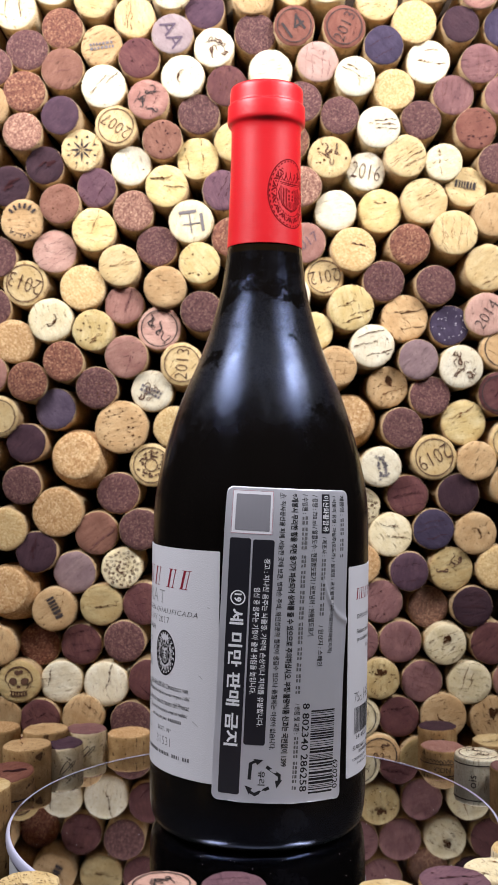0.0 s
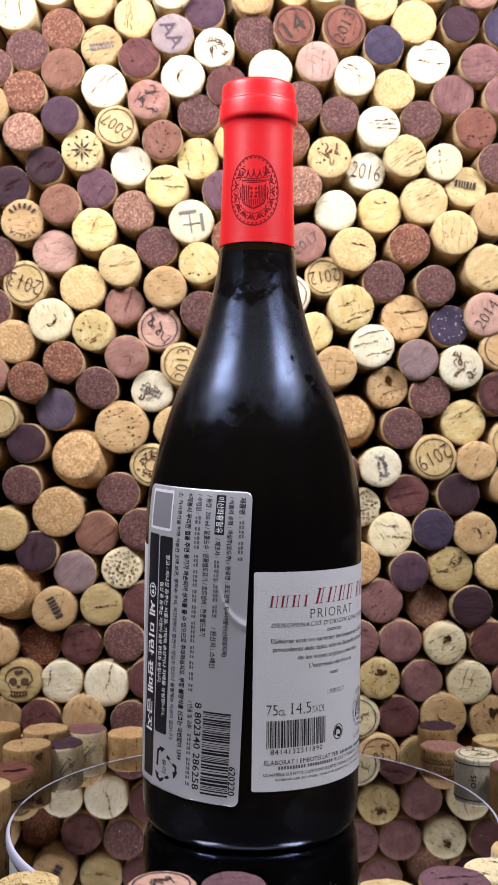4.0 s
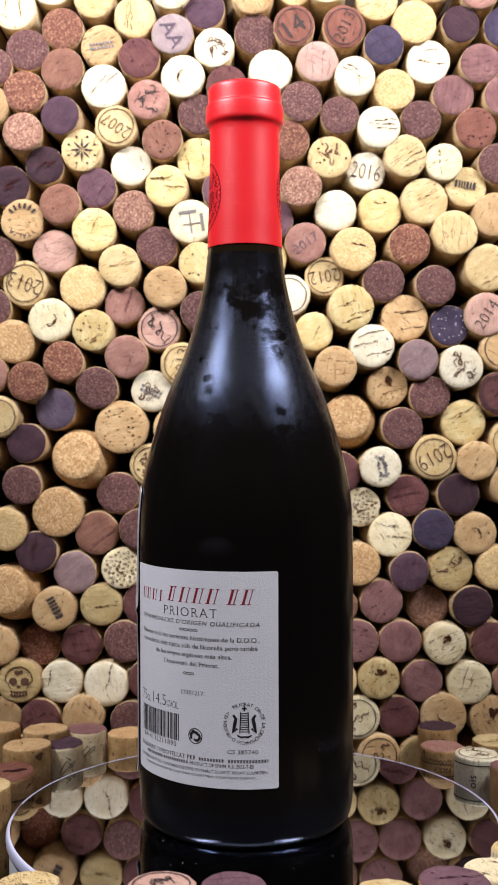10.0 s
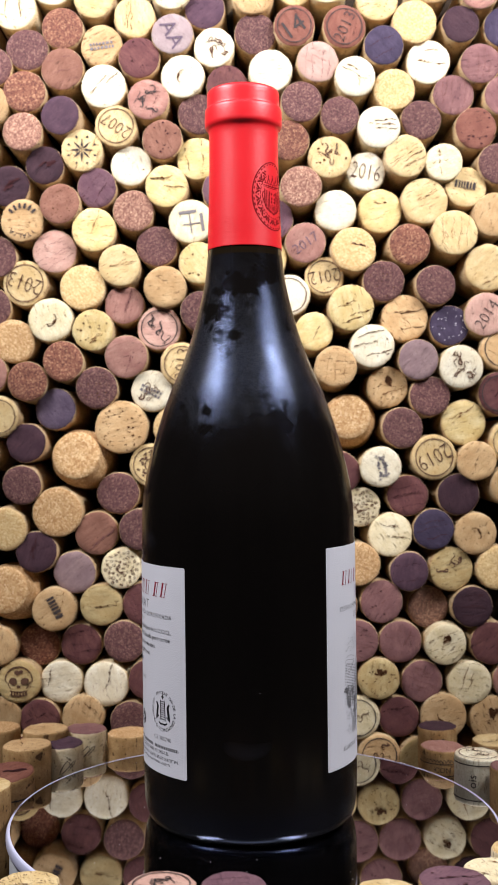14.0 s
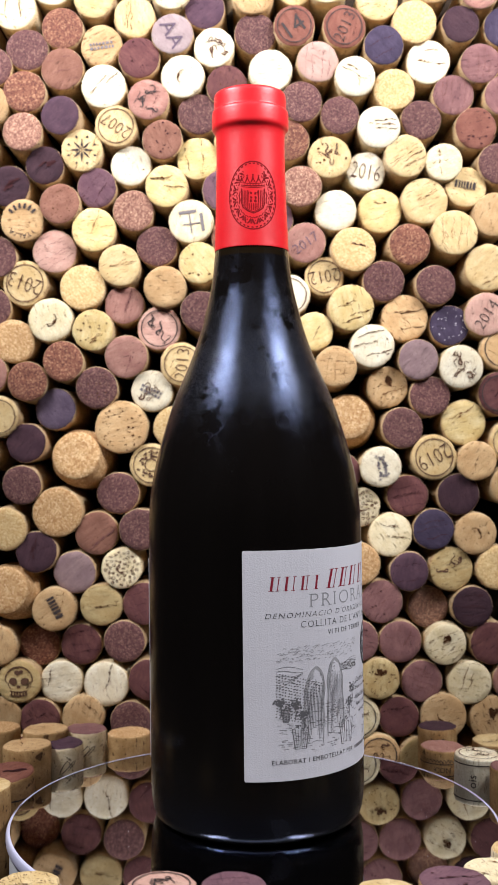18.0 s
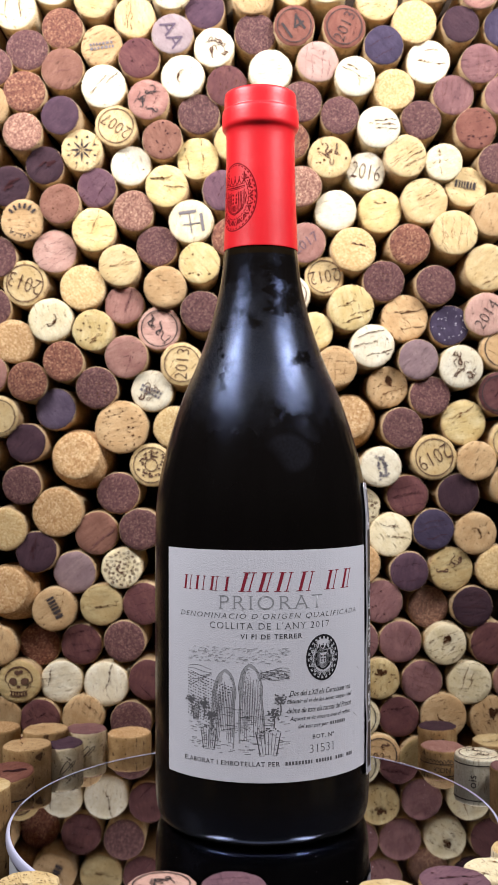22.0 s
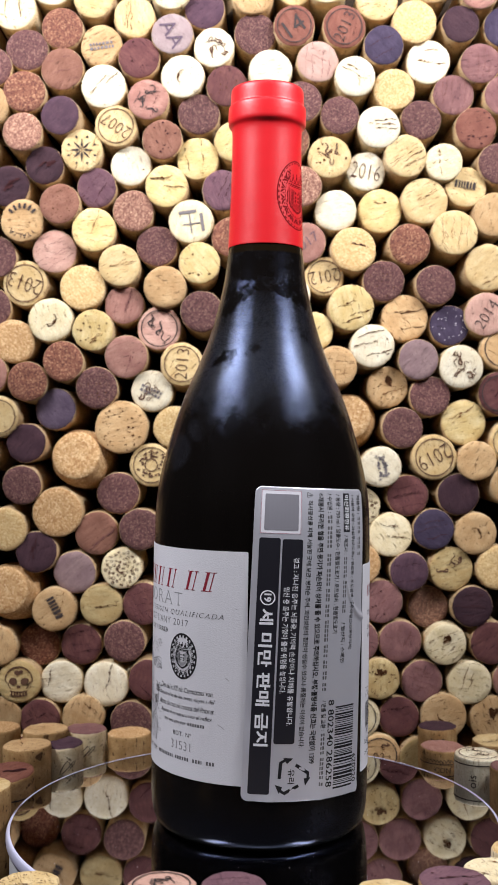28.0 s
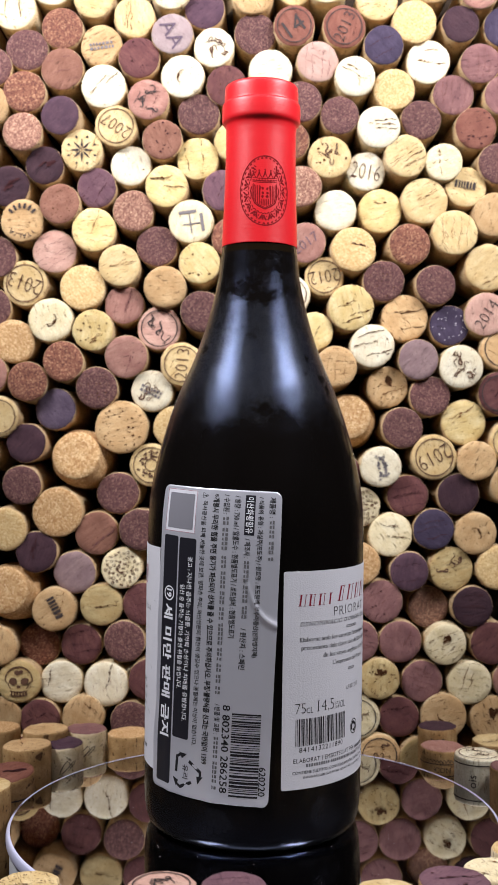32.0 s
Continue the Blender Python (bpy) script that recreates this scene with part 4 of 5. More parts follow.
    lab.block("warning_panel", -14.6, -7.0, -35.6, 37.6, STICKER_BLACK, 8, "black panel", 0.8)
    lab.lift += 0.00006
    lab.down("세 미만 판매 금지", -19.1, 12.6, -36.5, 5.0, WHITE_PRINT)
    bm = bmesh.new()
    ellipse(bm, 0, 0, 0.0025, 0.0025, 0.00045, 36)
    lab.lay("age_ring", bm, WHITE_PRINT, -0.0190, 0.0165)
    lab.down("19", -19.0, 18.0, 15.0, 2.7, WHITE_PRINT, thin=-0.04)
    lab.down("경고 : 지나친 음주는 뇌졸중, 기억력 손상이나 치매를 유발합니다.", -9.3, 31.0, -29.0, 2.3, WHITE_PRINT)
    lab.down("임신 중 음주는 기형아 출생 위험을 높입니다.", -12.3, 20.5, -17.5, 2.3, WHITE_PRINT)
    lab.lift -= 0.00006
    lab.down("제품명 :", 20.6, 54.2, 47.0, 2.3, TEXT_BLACK)
    lab.words(20.6, 30.5, 46.0, 1.7)
    lab.down("/ 식품의 유형 : 과실주(포도주) / 원료명 : 포도원액, 무수아황산(산화방지제)", 16.4, 54.2, -3.0, 2.3, TEXT_BLACK)
    lab.block("sulphite_box", 10.8, 14.4, 40.4, 54.6, STICKER_BLACK, 4, "black box", 0.2)
    lab.lift += 0.00006
    lab.down("이산화황함유", 12.6, 54.0, 41.0, 2.7, WHITE_PRINT)
    lab.lift -= 0.00006
    lab.down("/ 제조사 :", 12.2, 39.2, 32.2, 2.2, TEXT_BLACK)
    lab.words(12.2, 8.5, 31.5, 1.7)
    lab.down("/ 원산지 : 스페인", 12.2, 7.2, -7.5, 2.3, TEXT_BLACK)
    lab.down("/ 용량 : 750 ml / 알콜도수 : 현품별도표기 / 로트넘버 : 현품별도표기", 8.0, 54.2, 3.5, 2.4, TEXT_BLACK)
    lab.down("/ 수입원 :", 4.0, 54.4, 47.4, 2.4, TEXT_BLACK)
    lab.words(4.0, 34.0, 46.6, 2.1)
    lab.words(4.0, -19.5, 32.8, 1.7)
    lab.down("/ 반품 및 교환 :", 4.2, -20.6, -31.5, 2.2, TEXT_BLACK)
    lab.words(4.2, -53.0, -32.2, 1.6)
    lab.down("※개봉시 무리한 힘을 주면 용기가 파손되어 상처를 줄 수 있으므로 주의하십시오. 부정·불량식품 신고는 국번없이 1399", 0.0, 54.4, -43.0, 2.6, TEXT_BLACK, thin=-0.028)
    lab.down("⚠ 직사광선을 피해 서늘한 곳에 보관, 병파손 주의, 와인성분의 침전이 생길수 있으나 품질에는 이상이 없습니다.", -4.5, 54.6, -37.0, 2.3, TEXT_BLACK)
    lab.code(9.7, 20.0, -53.2, -23.3, 9, True)
    lab.down("8 802340 286258", 7.6, -20.6, -52.2, 2.8, TEXT_BLACK)
    lab.down("620220", 21.3, -42.0, -52.4, 2.5, TEXT_BLACK)
    bm = bmesh.new()
    for k in range(3):
        c, d = math.cos(radians(120 * k)), math.sin(radians(120 * k))
        for line in (((-0.0046, 0.0018), (-0.0036, 0.0012), (-0.0006, 0.0058), (0.0010, 0.0058), (0.0010, 0.0068), (-0.0014, 0.0068)),
                     ((0.0006, 0.0074), (0.0036, 0.0054), (0.0008, 0.0048))):
            poly(bm, [(x * c - y * d, x * d + y * c) for x, y in line])
    lab.lay("recycling_mark", bm, TEXT_BLACK, -0.0076, -0.0472, -90)
    lab.down("유리", -7.6, -44.6, -49.8, 2.5, TEXT_BLACK)
    return bottle


# ---- corks ----
CORK_R, CORK_L = 0.0108, 0.044


def cork_mesh(kind, side, shape, seed):
    """A cork along y: its worn end at y = 0 looks to -y."""
    rng = random.Random(seed)
    bm = bmesh.new()
    seg = 30
    p = [rng.uniform(0, 6.28) for _ in range(4)]

    def wob(a):
        return 1 + 0.010 * math.sin(2 * a + p[0]) + 0.006 * math.sin(3 * a + p[1]) + 0.005 * math.sin(7 * a + p[2]) + rng.uniform(-0.007, 0.006) - (0.03 if rng.random() < 0.05 else 0)
    w = [wob(2 * math.pi * i / seg) for i in range(seg)]
    if shape == "mushroom":
        prof = [(0.30, 0.0), (0.55, 0.0), (0.76, 0.0002), (0.805, 0.0008), (0.82, 0.0020), (0.83, 0.0046), (0.90, 0.0064), (0.97, 0.0085), (1.0, 0.014), (0.99, 0.030), (0.9, 0.040)]
    else:
        prof = [(0.34, 0.0), (0.68, 0.0), (0.925, 0.0), (0.972, 0.0004), (0.996, 0.0014), (1.0, 0.004), (0.995, 0.022), (1.0, 0.042), (0.96, 0.044)]
    rings = []
    for k, (r, y) in enumerate(prof):
        ring = []
        for i in range(seg):
            a = 2 * math.pi * i / seg
            rr = CORK_R * r * (1 + (w[i] - 1) * min(1, r))
            yy = y + (rng.uniform(-0.00018, 0.00018) + 0.00022 * math.sin(a + p[3]) * r if k < 4 else 0)
            ring.append(bm.verts.new((rr * math.cos(a), yy, rr * math.sin(a))))
        rings.append(ring)
    mid = bm.verts.new((0, 0.0001, 0))
    for i in range(seg):
        f = bm.faces.new((mid, rings[0][i], rings[0][(i + 1) % seg]))
        f.smooth = True
    for k, (a, b) in enumerate(zip(rings, rings[1:])):
        for i in range(seg):
            f = bm.faces.new((a[i], b[i], b[(i + 1) % seg], a[(i + 1) % seg]))
            f.smooth = True
            f.material_index = 0 if k < 3 or shape == "mushroom" else 1
    bm.faces.new(rings[-1]).material_index = 1
    bmesh.ops.recalc_face_normals(bm, faces=bm.faces)
    return mesh_from("cork", bm, CORK_KINDS[kind], side)


MESHES = {}


def shared_mesh(kind, side, shape, seed):
    key = (kind, side.name, shape, seed)
    if key not in MESHES:
        MESHES[key] = cork_mesh(kind, side, shape, sum(map(ord, kind)) * 7 + seed)
    return MESHES[key]


def mark_on_end(cork, code, kind, seed):
    """Prints, cracks and pits on a cork's end, in the cork's own space."""
    rng = random.Random(seed)
    r = CORK_R
    light = kind in ("white", "ivory", "cream", "yellow", "tan", "olive")
    ink = BROWN_INK if kind in ("cream", "white") else INK
    for word in code.split(","):
        c, bm, mat, name = word[0], bmesh.new(), ink, "print"
        if c == "T":
            _, text, turn, size = word.split(":")
            bm.free()
            tall = float(size) * r
            bm = moved(letters(text, min(1.45, 1.1 + 0.5 * float(size)) * r if len(text) > 2 else None, tall, thin=0.016 if len(text) > 2 else 0.0), 0, 0, float(turn))
            if kind == "lilac":
                mat = PURPLE_INK
            elif kind in ("rust", "rose"):
                mat = INK if kind == "rust" else PURPLE_INK
        elif c == "R":
            ellipse(bm, 0, 0, r * 0.80, r * 0.80, r * 0.045, 36)
        elif c == "S":
            for i in range(8):
                a = 2 * math.pi * i / 8
                poly(bm, [(q * r * math.cos(a + d), q * r * math.sin(a + d)) for q, d in ((0.06, 0), (0.24, -0.24), (0.58, 0), (0.24, 0.24))])
                a += math.pi / 8
                poly(bm, [(q * r * math.cos(a + d), q * r * math.sin(a + d)) for q, d in ((0.58, 0), (0.66, -0.09), (0.74, 0), (0.66, 0.09))])
            mat = INK
        elif c == "Q":
            for k in range(int(word[1]) + 3):
                x, y, a = rng.uniform(-0.4, 0.4) * r, rng.uniform(-0.4, 0.4) * r, rng.uniform(0, 6.28)
                pts = []
                turn = rng.uniform(-0.6, 0.6)
                for i in range(12):
                    pts.append((x, y))
                    a += turn + 0.9 * math.sin(i * 0.8 + k)
                    x, y = x + 0.085 * r * math.cos(a), y + 0.085 * r * math.sin(a)
                    if math.hypot(x, y) > 0.74 * r:
                        a += 2.6
                        x, y = x * 0.9, y * 0.9
                stroke(bm, pts, r * (0.075 if k % 2 else 0.045))
            mat = BROWN_INK if light else INK
        elif c == "B":
            n = int(word[1])
            for k in range(n):
                y = (0.2 * (n - 1) / 2 - 0.2 * k) * r - 0.1 * r
                x = -0.55 * r
                while x < 0.5 * r:
                    q = rng.uniform(0.06, 0.16) * r
                    rect(bm, x, x + q, y, y + (0.26 if n == 1 and len(word) < 3 else 0.36 if n == 1 else 0.14) * r)
                    x += q + 0.06 * r
            moved(bm, 0, 0, float(word[3:]) if len(word) > 2 else rng.uniform(-25, 25))
            mat = GREY_INK if n > 1 else (INK if len(word) > 2 else BROWN_INK)
        elif c == "O":
            for i in range(6):
                a = radians(150 - 120 * (i + 0.5) / 6)
                stroke(bm, [(q * r * math.cos(a), q * r * math.sin(a)) for q in (0.54, 0.67, 0.80)], r * 0.13)
            for i, ch in enumerate("ITALIA"):
                t = -38 - 104 * (i + 0.5) / 6
                glyph = moved(letters(ch, None, 0.22 * r), 0, 0, t - 90)
                moved(glyph, 0.70 * r * math.cos(radians(t)), 0.70 * r * math.sin(radians(t)))
                spare = bpy.data.meshes.new("glyph")
                glyph.to_mesh(spare)
                glyph.free()
                bm.from_mesh(spare)
                bpy.data.meshes.remove(spare)
            mat = INK
        elif c == "M":
            rect(bm, -0.5 * r, 0.3 * r, 0.36 * r, 0.5 * r)
            rect(bm, 0.42 * r, 0.56 * r, -0.5 * r, 0.3 * r)
            rect(bm, -0.35 * r, 0.4 * r, -0.14 * r, -0.09 * r)
            rect(bm, -0.06 * r, 0.0, -0.5 * r, 0.36 * r)
            moved(bm, 0, 0, 8)
            mat = GREY_INK
        elif c == "G":
            ellipse(bm, 0, 0, r * 0.28, r * 0.28, r * 0.05, 24)
            for i in range(46):
                a, q = rng.uniform(0, 6.28), rng.uniform(0.36, 0.7) * r
                blob(bm, q * math.cos(a), q * math.sin(a), 0.06 * r, 0.05 * r, 7, 0.3, rng)
            mat = BROWN_INK
        elif c == "P":
            for i in range(46):
                a, q = 2.4 * i, math.sqrt((i + 0.5) / 46) * 0.86 * r
                q += rng.uniform(-0.05, 0.05) * r
                ellipse(bm, q * math.cos(a), q * math.sin(a), rng.uniform(0.03, 0.085) * r, rng.uniform(0.025, 0.075) * r, rng.uniform(0.02, 0.045) * r, 9)
            stroke(bm, [(-0.1 * r, 0.2 * r), (-0.25 * r, 0.0), (-0.1 * r, -0.2 * r), (0.15 * r, -0.15 * r)], 0.08 * r)
            mat = BROWN_INK
        elif c == "D":
            stroke(bm, [(0.60 * r * math.cos(radians(t)) * (1.0 if t < 200 and t > -20 else 0.86), (0.12 + 0.56 * math.sin(radians(t))) * r) for t in range(-50, 231, 14)], 0.07 * r)
            for x, y, q in ((-0.27, 0.02, 0.19), (0.27, 0.02, 0.19), (0, -0.22, 0.09), (-0.08, 0.42, 0.13), (0.10, 0.44, 0.10)):
                blob(bm, x * r, y * r, q * r, q * r * 0.9, 14, 0.15, rng)
            for y in (-0.40, -0.58):
                stroke(bm, [(x * r, (y - 0.06 * (1 - (x / 0.4) ** 2)) * r) for x in (-0.4, -0.2, 0, 0.2, 0.4)], 0.06 * r)
            for i in range(6):
                rect(bm, (-0.35 + 0.13 * i) * r, (-0.28 + 0.13 * i) * r, -0.62 * r, -0.44 * r)
            mat = BROWN_INK
        elif c == "V":
            for i in range(40):
                x, y = rng.uniform(-0.22, 0.28) * r, rng.uniform(-0.6, 0.5) * r
                blob(bm, x - y * 0.3, y, 0.07 * r, 0.05 * r, 7, 0.3, rng)
            mat = GREY_INK
        elif c == "W":
            for i in range(26):
                a, q = rng.uniform(0, 6.28), math.sqrt(rng.random()) * 0.85 * r
                blob(bm, q * math.cos(a), q * math.sin(a), 0.022 * r, 0.022 * r, 6, 0.3, rng)
            mat, name = CRYSTAL, "crystals"
        elif c == "H":
            for i in range(26):
                a, q = rng.uniform(0, 6.28), math.sqrt(rng.random()) * 0.88 * r
                blob(bm, q * math.cos(a), q * math.sin(a), rng.uniform(0.015, 0.05) * r, rng.uniform(0.012, 0.03) * r, 7, 0.3, rng)
            mat, name = PIT, "pits"
        elif c == "E":
            for i in range(16):
                blob(bm, rng.gauss(0.05, 0.11) * r, rng.gauss(0.3, 0.09) * r, rng.uniform(0.05, 0.11) * r, rng.uniform(0.03, 0.09) * r, 9, 0.4, rng)
            for i in range(16):
                a, q = rng.uniform(0, 6.28), math.sqrt(rng.random()) * 0.8 * r
                blob(bm, q * math.cos(a), q * math.sin(a), 0.06 * r, 0.02 * r, 7, 0.3, rng)
            mat, name = PIT, "pits"
        elif c in "KL":
            count, _, given = word[1:].partition(":")
            turn = float(given) + rng.uniform(-4, 4) if given else rng.uniform(-35, 35) + (90 if rng.random() < 0.3 else 0)
            fine = c == "L"
            for k in range(int(count)):
                y = ((k + 0.5) / int(count) - 0.5) * 1.4 * r if fine else rng.uniform(-0.55, 0.55) * r
                y += rng.uniform(-0.08, 0.08) * r
                x0 = rng.uniform(-0.9, -0.7) * r if fine else rng.uniform(-0.85, -0.1) * r
                x1 = rng.uniform(0.5, 0.9) * r if fine else min(x0 + rng.uniform(0.7, 1.7) * r, 0.9 * r)
                rise, wave, dash = rng.uniform(-0.10, 0.10), rng.uniform(0, 6), []
                steps = 22
                for i in range(steps + 1):
                    q = (x0 + (x1 - x0) * i / steps, y + (rise * i / steps + 0.03 * math.sin(i * 0.45 + wave)) * r + rng.uniform(-0.022, 0.022) * r)
                    if math.hypot(*q) < 0.94 * r and rng.random() > 0.10:
                        dash.append(q)
                    if i == steps or math.hypot(*q) >= 0.94 * r or rng.random() < 0.12:
                        if len(dash) > 2:
                            stroke(bm, dash, rng.uniform(0.014, 0.032) * r * (0.8 if fine else 1.25))
                        dash = []
                if not fine:
                    for i in range(rng.randint(1, 3)):
                        t = rng.random()
                        blob(bm, x0 + (x1 - x0) * t * 0.8, y + rise * t * r, rng.uniform(0.03, 0.10) * r, rng.uniform(0.015, 0.04) * r, 9, 0.35, rng)
            moved(bm, 0, 0, turn)
            mat, name = (CRACK if fine or rng.random() < 0.5 else PIT) if light else (MID_CRACK if kind in ("pale_pink", "pale_rose", "rose", "lilac", "mauve", "grey_mauve", "brown") else DARK_CRACK), "crack"
        elif c == "C":
            turn = rng.uniform(0, 360)
            stroke(bm, [(0.30 * r * math.cos(radians(a)), 0.22 * r * math.sin(radians(a))) for a in range(190, 371, 15)], 0.045 * r)
            blob(bm, 0.04 * r, -0.19 * r, 0.15 * r, 0.05 * r, 10, 0.3, rng)
            for i in range(5):
                blob(bm, rng.uniform(-0.6, 0.6) * r, rng.uniform(-0.6, 0.6) * r, 0.025 * r, 0.015 * r, 6, 0.3, rng)
            moved(bm, 0, 0, turn)
            mat, name = PIT if light else DARK_CRACK, "chip"
        elif c == "J":
            for i in range(int(word[1:])):
                a, q = rng.uniform(0, 6.28), math.sqrt(rng.random()) * 0.82 * r
                blob(bm, q * math.cos(a), q * math.sin(a), rng.uniform(0.03, 0.07) * r, rng.uniform(0.025, 0.055) * r, 8, 0.35, rng)
            mat, name = PIT if light else DARK_CRACK, "pits"
        elif c == "X":
            turn = float(word[2:])
            for i in range(5):
                x, y = rng.uniform(-0.35, 0.2) * r, rng.uniform(-0.10, 0.10) * r
                stroke(bm, [(x, y), (x + 0.15 * r, y + rng.uniform(-0.05, 0.08) * r), (x + 0.35 * r, y + rng.uniform(-0.05, 0.1) * r), (x + 0.5 * r, y)], rng.uniform(0.06, 0.14) * r)
            moved(bm, 0, 0, turn)
            mat, name = DARK_CRACK, "stain"
        bmesh.ops.recalc_face_normals(bm, faces=bm.faces)
        for v in bm.verts:
            v.co = Vector((v.co.x, -0.00034, v.co.y))
        part(name, bm, mat, cork)


WALL_SEATS = []


def wall_cork(x, z, d, kind, marks="", tilt=(0, 0), shape="plain", deep=None):
    """One cork of the wall: the middle of its end and its diameter, in millimetres; deep: how far it is pushed in."""
    i = len(WALL_SEATS)
    rng = random.Random(1000 + i)
    side = CORK_SIDE_PALE if kind in ("white", "ivory") else CORK_SIDE
    cork = new("cork", shared_mesh(kind, side, shape, i % 3))
    cork.parent = wall_back
    deep = rng.uniform(-1.5, 4.0) if deep is None else deep
    grow = 1 + deep / 533
    WALL_SEATS.append((x, z, d))
    x, z, d = -2.3 + (x + 2.3) * grow, 148 + (z - 148) * grow, d * grow
    k = d / 1000 / (2 * CORK_R)
    turn = Euler((radians(rng.gauss(0, 1.2) + tilt[1]), 0, radians(rng.gauss(0, 1.2) + tilt[0])))
    cork.matrix_basis = Matrix.LocRotScale((x / 1000, FACE_Y + deep / 1000, z / 1000), turn, (k, 1.0, k))
    if marks:
        mark_on_end(cork, marks, kind, 300 + i)


def fill_wall(x0, x1, z0, z1):
    """Corks where the bottle and the edges hide the wall, in the gaps that are left."""
    rng = random.Random(77)
    kinds = ["cream", "plum_grain", "tan", "mauve", "ivory", "rust_grain", "yellow", "plum", "white", "brown", "tan_grain", "violet"]
    for step in range(9000):
        x, z = rng.uniform(x0, x1), rng.uniform(z0, z1)
        if all(math.hypot(x - a, z - b) > (d + 21.0) / 2 * 0.965 for a, b, d in WALL_SEATS):
            wall_cork(x, z, 21.0, rng.choice(kinds), rng.choice(("", "", "K1", "K2")))


def standing_cork(x, y, top, d, kind, side=None, marks="", words=(), lean=(0, 0), name="wine_cork", label="used wine cork standing on end beside the turntable"):
    """A loose cork on the table; top, x and y in millimetres. words: (text, degrees round it, mm below its top, letter height in mm)."""
    side = side or CORK_SIDE
    cork = new(name, shared_mesh(kind, side, "plain", 1 + len(words) % 2))
    tagged(cork, label, "cork", "corks round the turntable")
    length = top / 1000 - FLOOR_Z
    k = d / 1000 / (2 * CORK_R)
    cork.matrix_basis = Matrix.LocRotScale((x / 1000, y / 1000, top / 1000), Euler((radians(-90 + lean[0]), radians(lean[1]), 0)), (k, length / CORK_L, k))
    if marks:
        mark_on_end(cork, marks, kind, int(x * 3 + y))
    ky = length / CORK_L
    for text, angle, low, tall in words:
        if text == "-":
            bm = bmesh.new()
            for i in range(24):
                rect(bm, (-1.5 + i / 8) * CORK_R, (-1.5 + (i + 1) / 8) * CORK_R, -tall / 2000, tall / 2000)
        elif text == "~":
            bm = bmesh.new()
            stroke(bm, [((-1.2 + i * 0.08) * CORK_R, 0.0007 * (-1) ** i) for i in range(31)], tall / 1000)
        elif text == "#":
            bm = bmesh.new()
            stroke(bm, [(0.004 * math.cos(i * 0.7) * (0.4 + i / 12), 0.003 * math.sin(i * 0.9)) for i in range(12)], tall / 1000)
        else:
            up = text.endswith("|")
            bm = letters(text.rstrip("|"), None, tall / 1000)
            if up:
                moved(bm, 0, 0, 90)
        wrapped(bm, CORK_R, angle, -low / 1000, 0.00022)
        for v in bm.verts:
            v.co = Vector((v.co.x, -v.co.z / ky, v.co.y))
        part("side_print", bm, INK, cork)
    return cork


TURNTABLE = build_turntable()
BOTTLE = build_bottle()

# ---- the cork wall: x, height, diameter in millimetres ----
wall_cork(-118.6, 362.7, 21.8, "ivory", "K2:95")
wall_cork(-99.9, 374.7, 21.2, "white")
wall_cork(-94.9, 352.9, 20.9, "rust_grain")
wall_cork(-112.2, 342.3, 21.2, "plum_grain")
wall_cork(-79.3, 368.3, 20.7, "cream")
wall_cork(-59.2, 358.5, 20.9, "cream", "K3:85")
wall_cork(-41.0, 372.5, 20.7, "ivory")
wall_cork(-24.5, 362.7, 20.4, "violet")
wall_cork(-0.5, 370.3, 21.2, "tan", "H")
wall_cork(-40.4, 350.2, 20.9, "lilac", "T:AA:-62:.72")
wall_cork(-75.6, 344.5, 20.7, "tan", "B2:8")
wall_cork(-56.9, 338.4, 20.7, "plum", "J3")
wall_cork(-19.8, 343.5, 20.1, "white", "Q4")
wall_cork(0.6, 350.2, 21.2, "plum_grain")
wall_cork(-94.9, 332.8, 21.5, "brown", "L3:20")
wall_cork(-130.1, 333.9, 20.7, "plum_grain")
wall_cork(-137.9, 353.4, 20.7, "rust_grain")
wall_cork(-74.5, 324.2, 22.3, "white", "K2:50")
wall_cork(-35.4, 329.2, 21.8, "white", "C")
wall_cork(-113.6, 321.6, 21.2, "rust_grain")
wall_cork(-52.4, 317.8, 20.7, "rose", "Q3,K1:70")
wall_cork(-13.3, 324.5, 20.9, "plum", "H")
wall_cork(-96.0, 309.9, 19.8, "violet", tilt=(-5,-2))
wall_cork(-68.3, 304.6, 21.5, "cream", "R,T:2007:146:.58")
wall_cork(-27.3, 310.5, 20.9, "plum_grain")
wall_cork(-45.4, 297.9, 20.1, "brown", "J12")
wall_cork(-114.7, 301.8, 19.8, "pink_grain")
wall_cork(-131.7, 315.2, 20.7, "tan")
wall_cork(-85.1, 292.6, 21.2, "cream", "S")
wall_cork(-103.5, 285.0, 19.5, "dark_plum", "X:25")
wall_cork(-60.8, 284.8, 20.4, "white", "J1")
wall_cork(-27.8, 288.5, 21.5, "yellow", "K2:95")
wall_cork(-9.4, 297.1, 20.7, "yellow")
wall_cork(-135.6, 292.8, 20.7, "cream")
wall_cork(-121.4, 274.7, 21.2, "dark_plum", "X:35")
wall_cork(-77.8, 273.9, 20.1, "mauve_violet", "L2:60")
wall_cork(-43.4, 274.8, 21.5, "yellow", "K3:3")
wall_cork(-96.2, 266.1, 20.4, "brown", "H")
wall_cork(-15.5, 272.8, 20.7, "mauve_violet", "K2")
wall_cork(-59.6, 262.5, 20.7, "pink_grain")
wall_cork(-31.1, 257.4, 22.3, "ivory", "M")
wall_cork(-114.6, 257.7, 21.8, "tan", "O")
wall_cork(-79.2, 253.2, 22.3, "yellow", "K1:70")
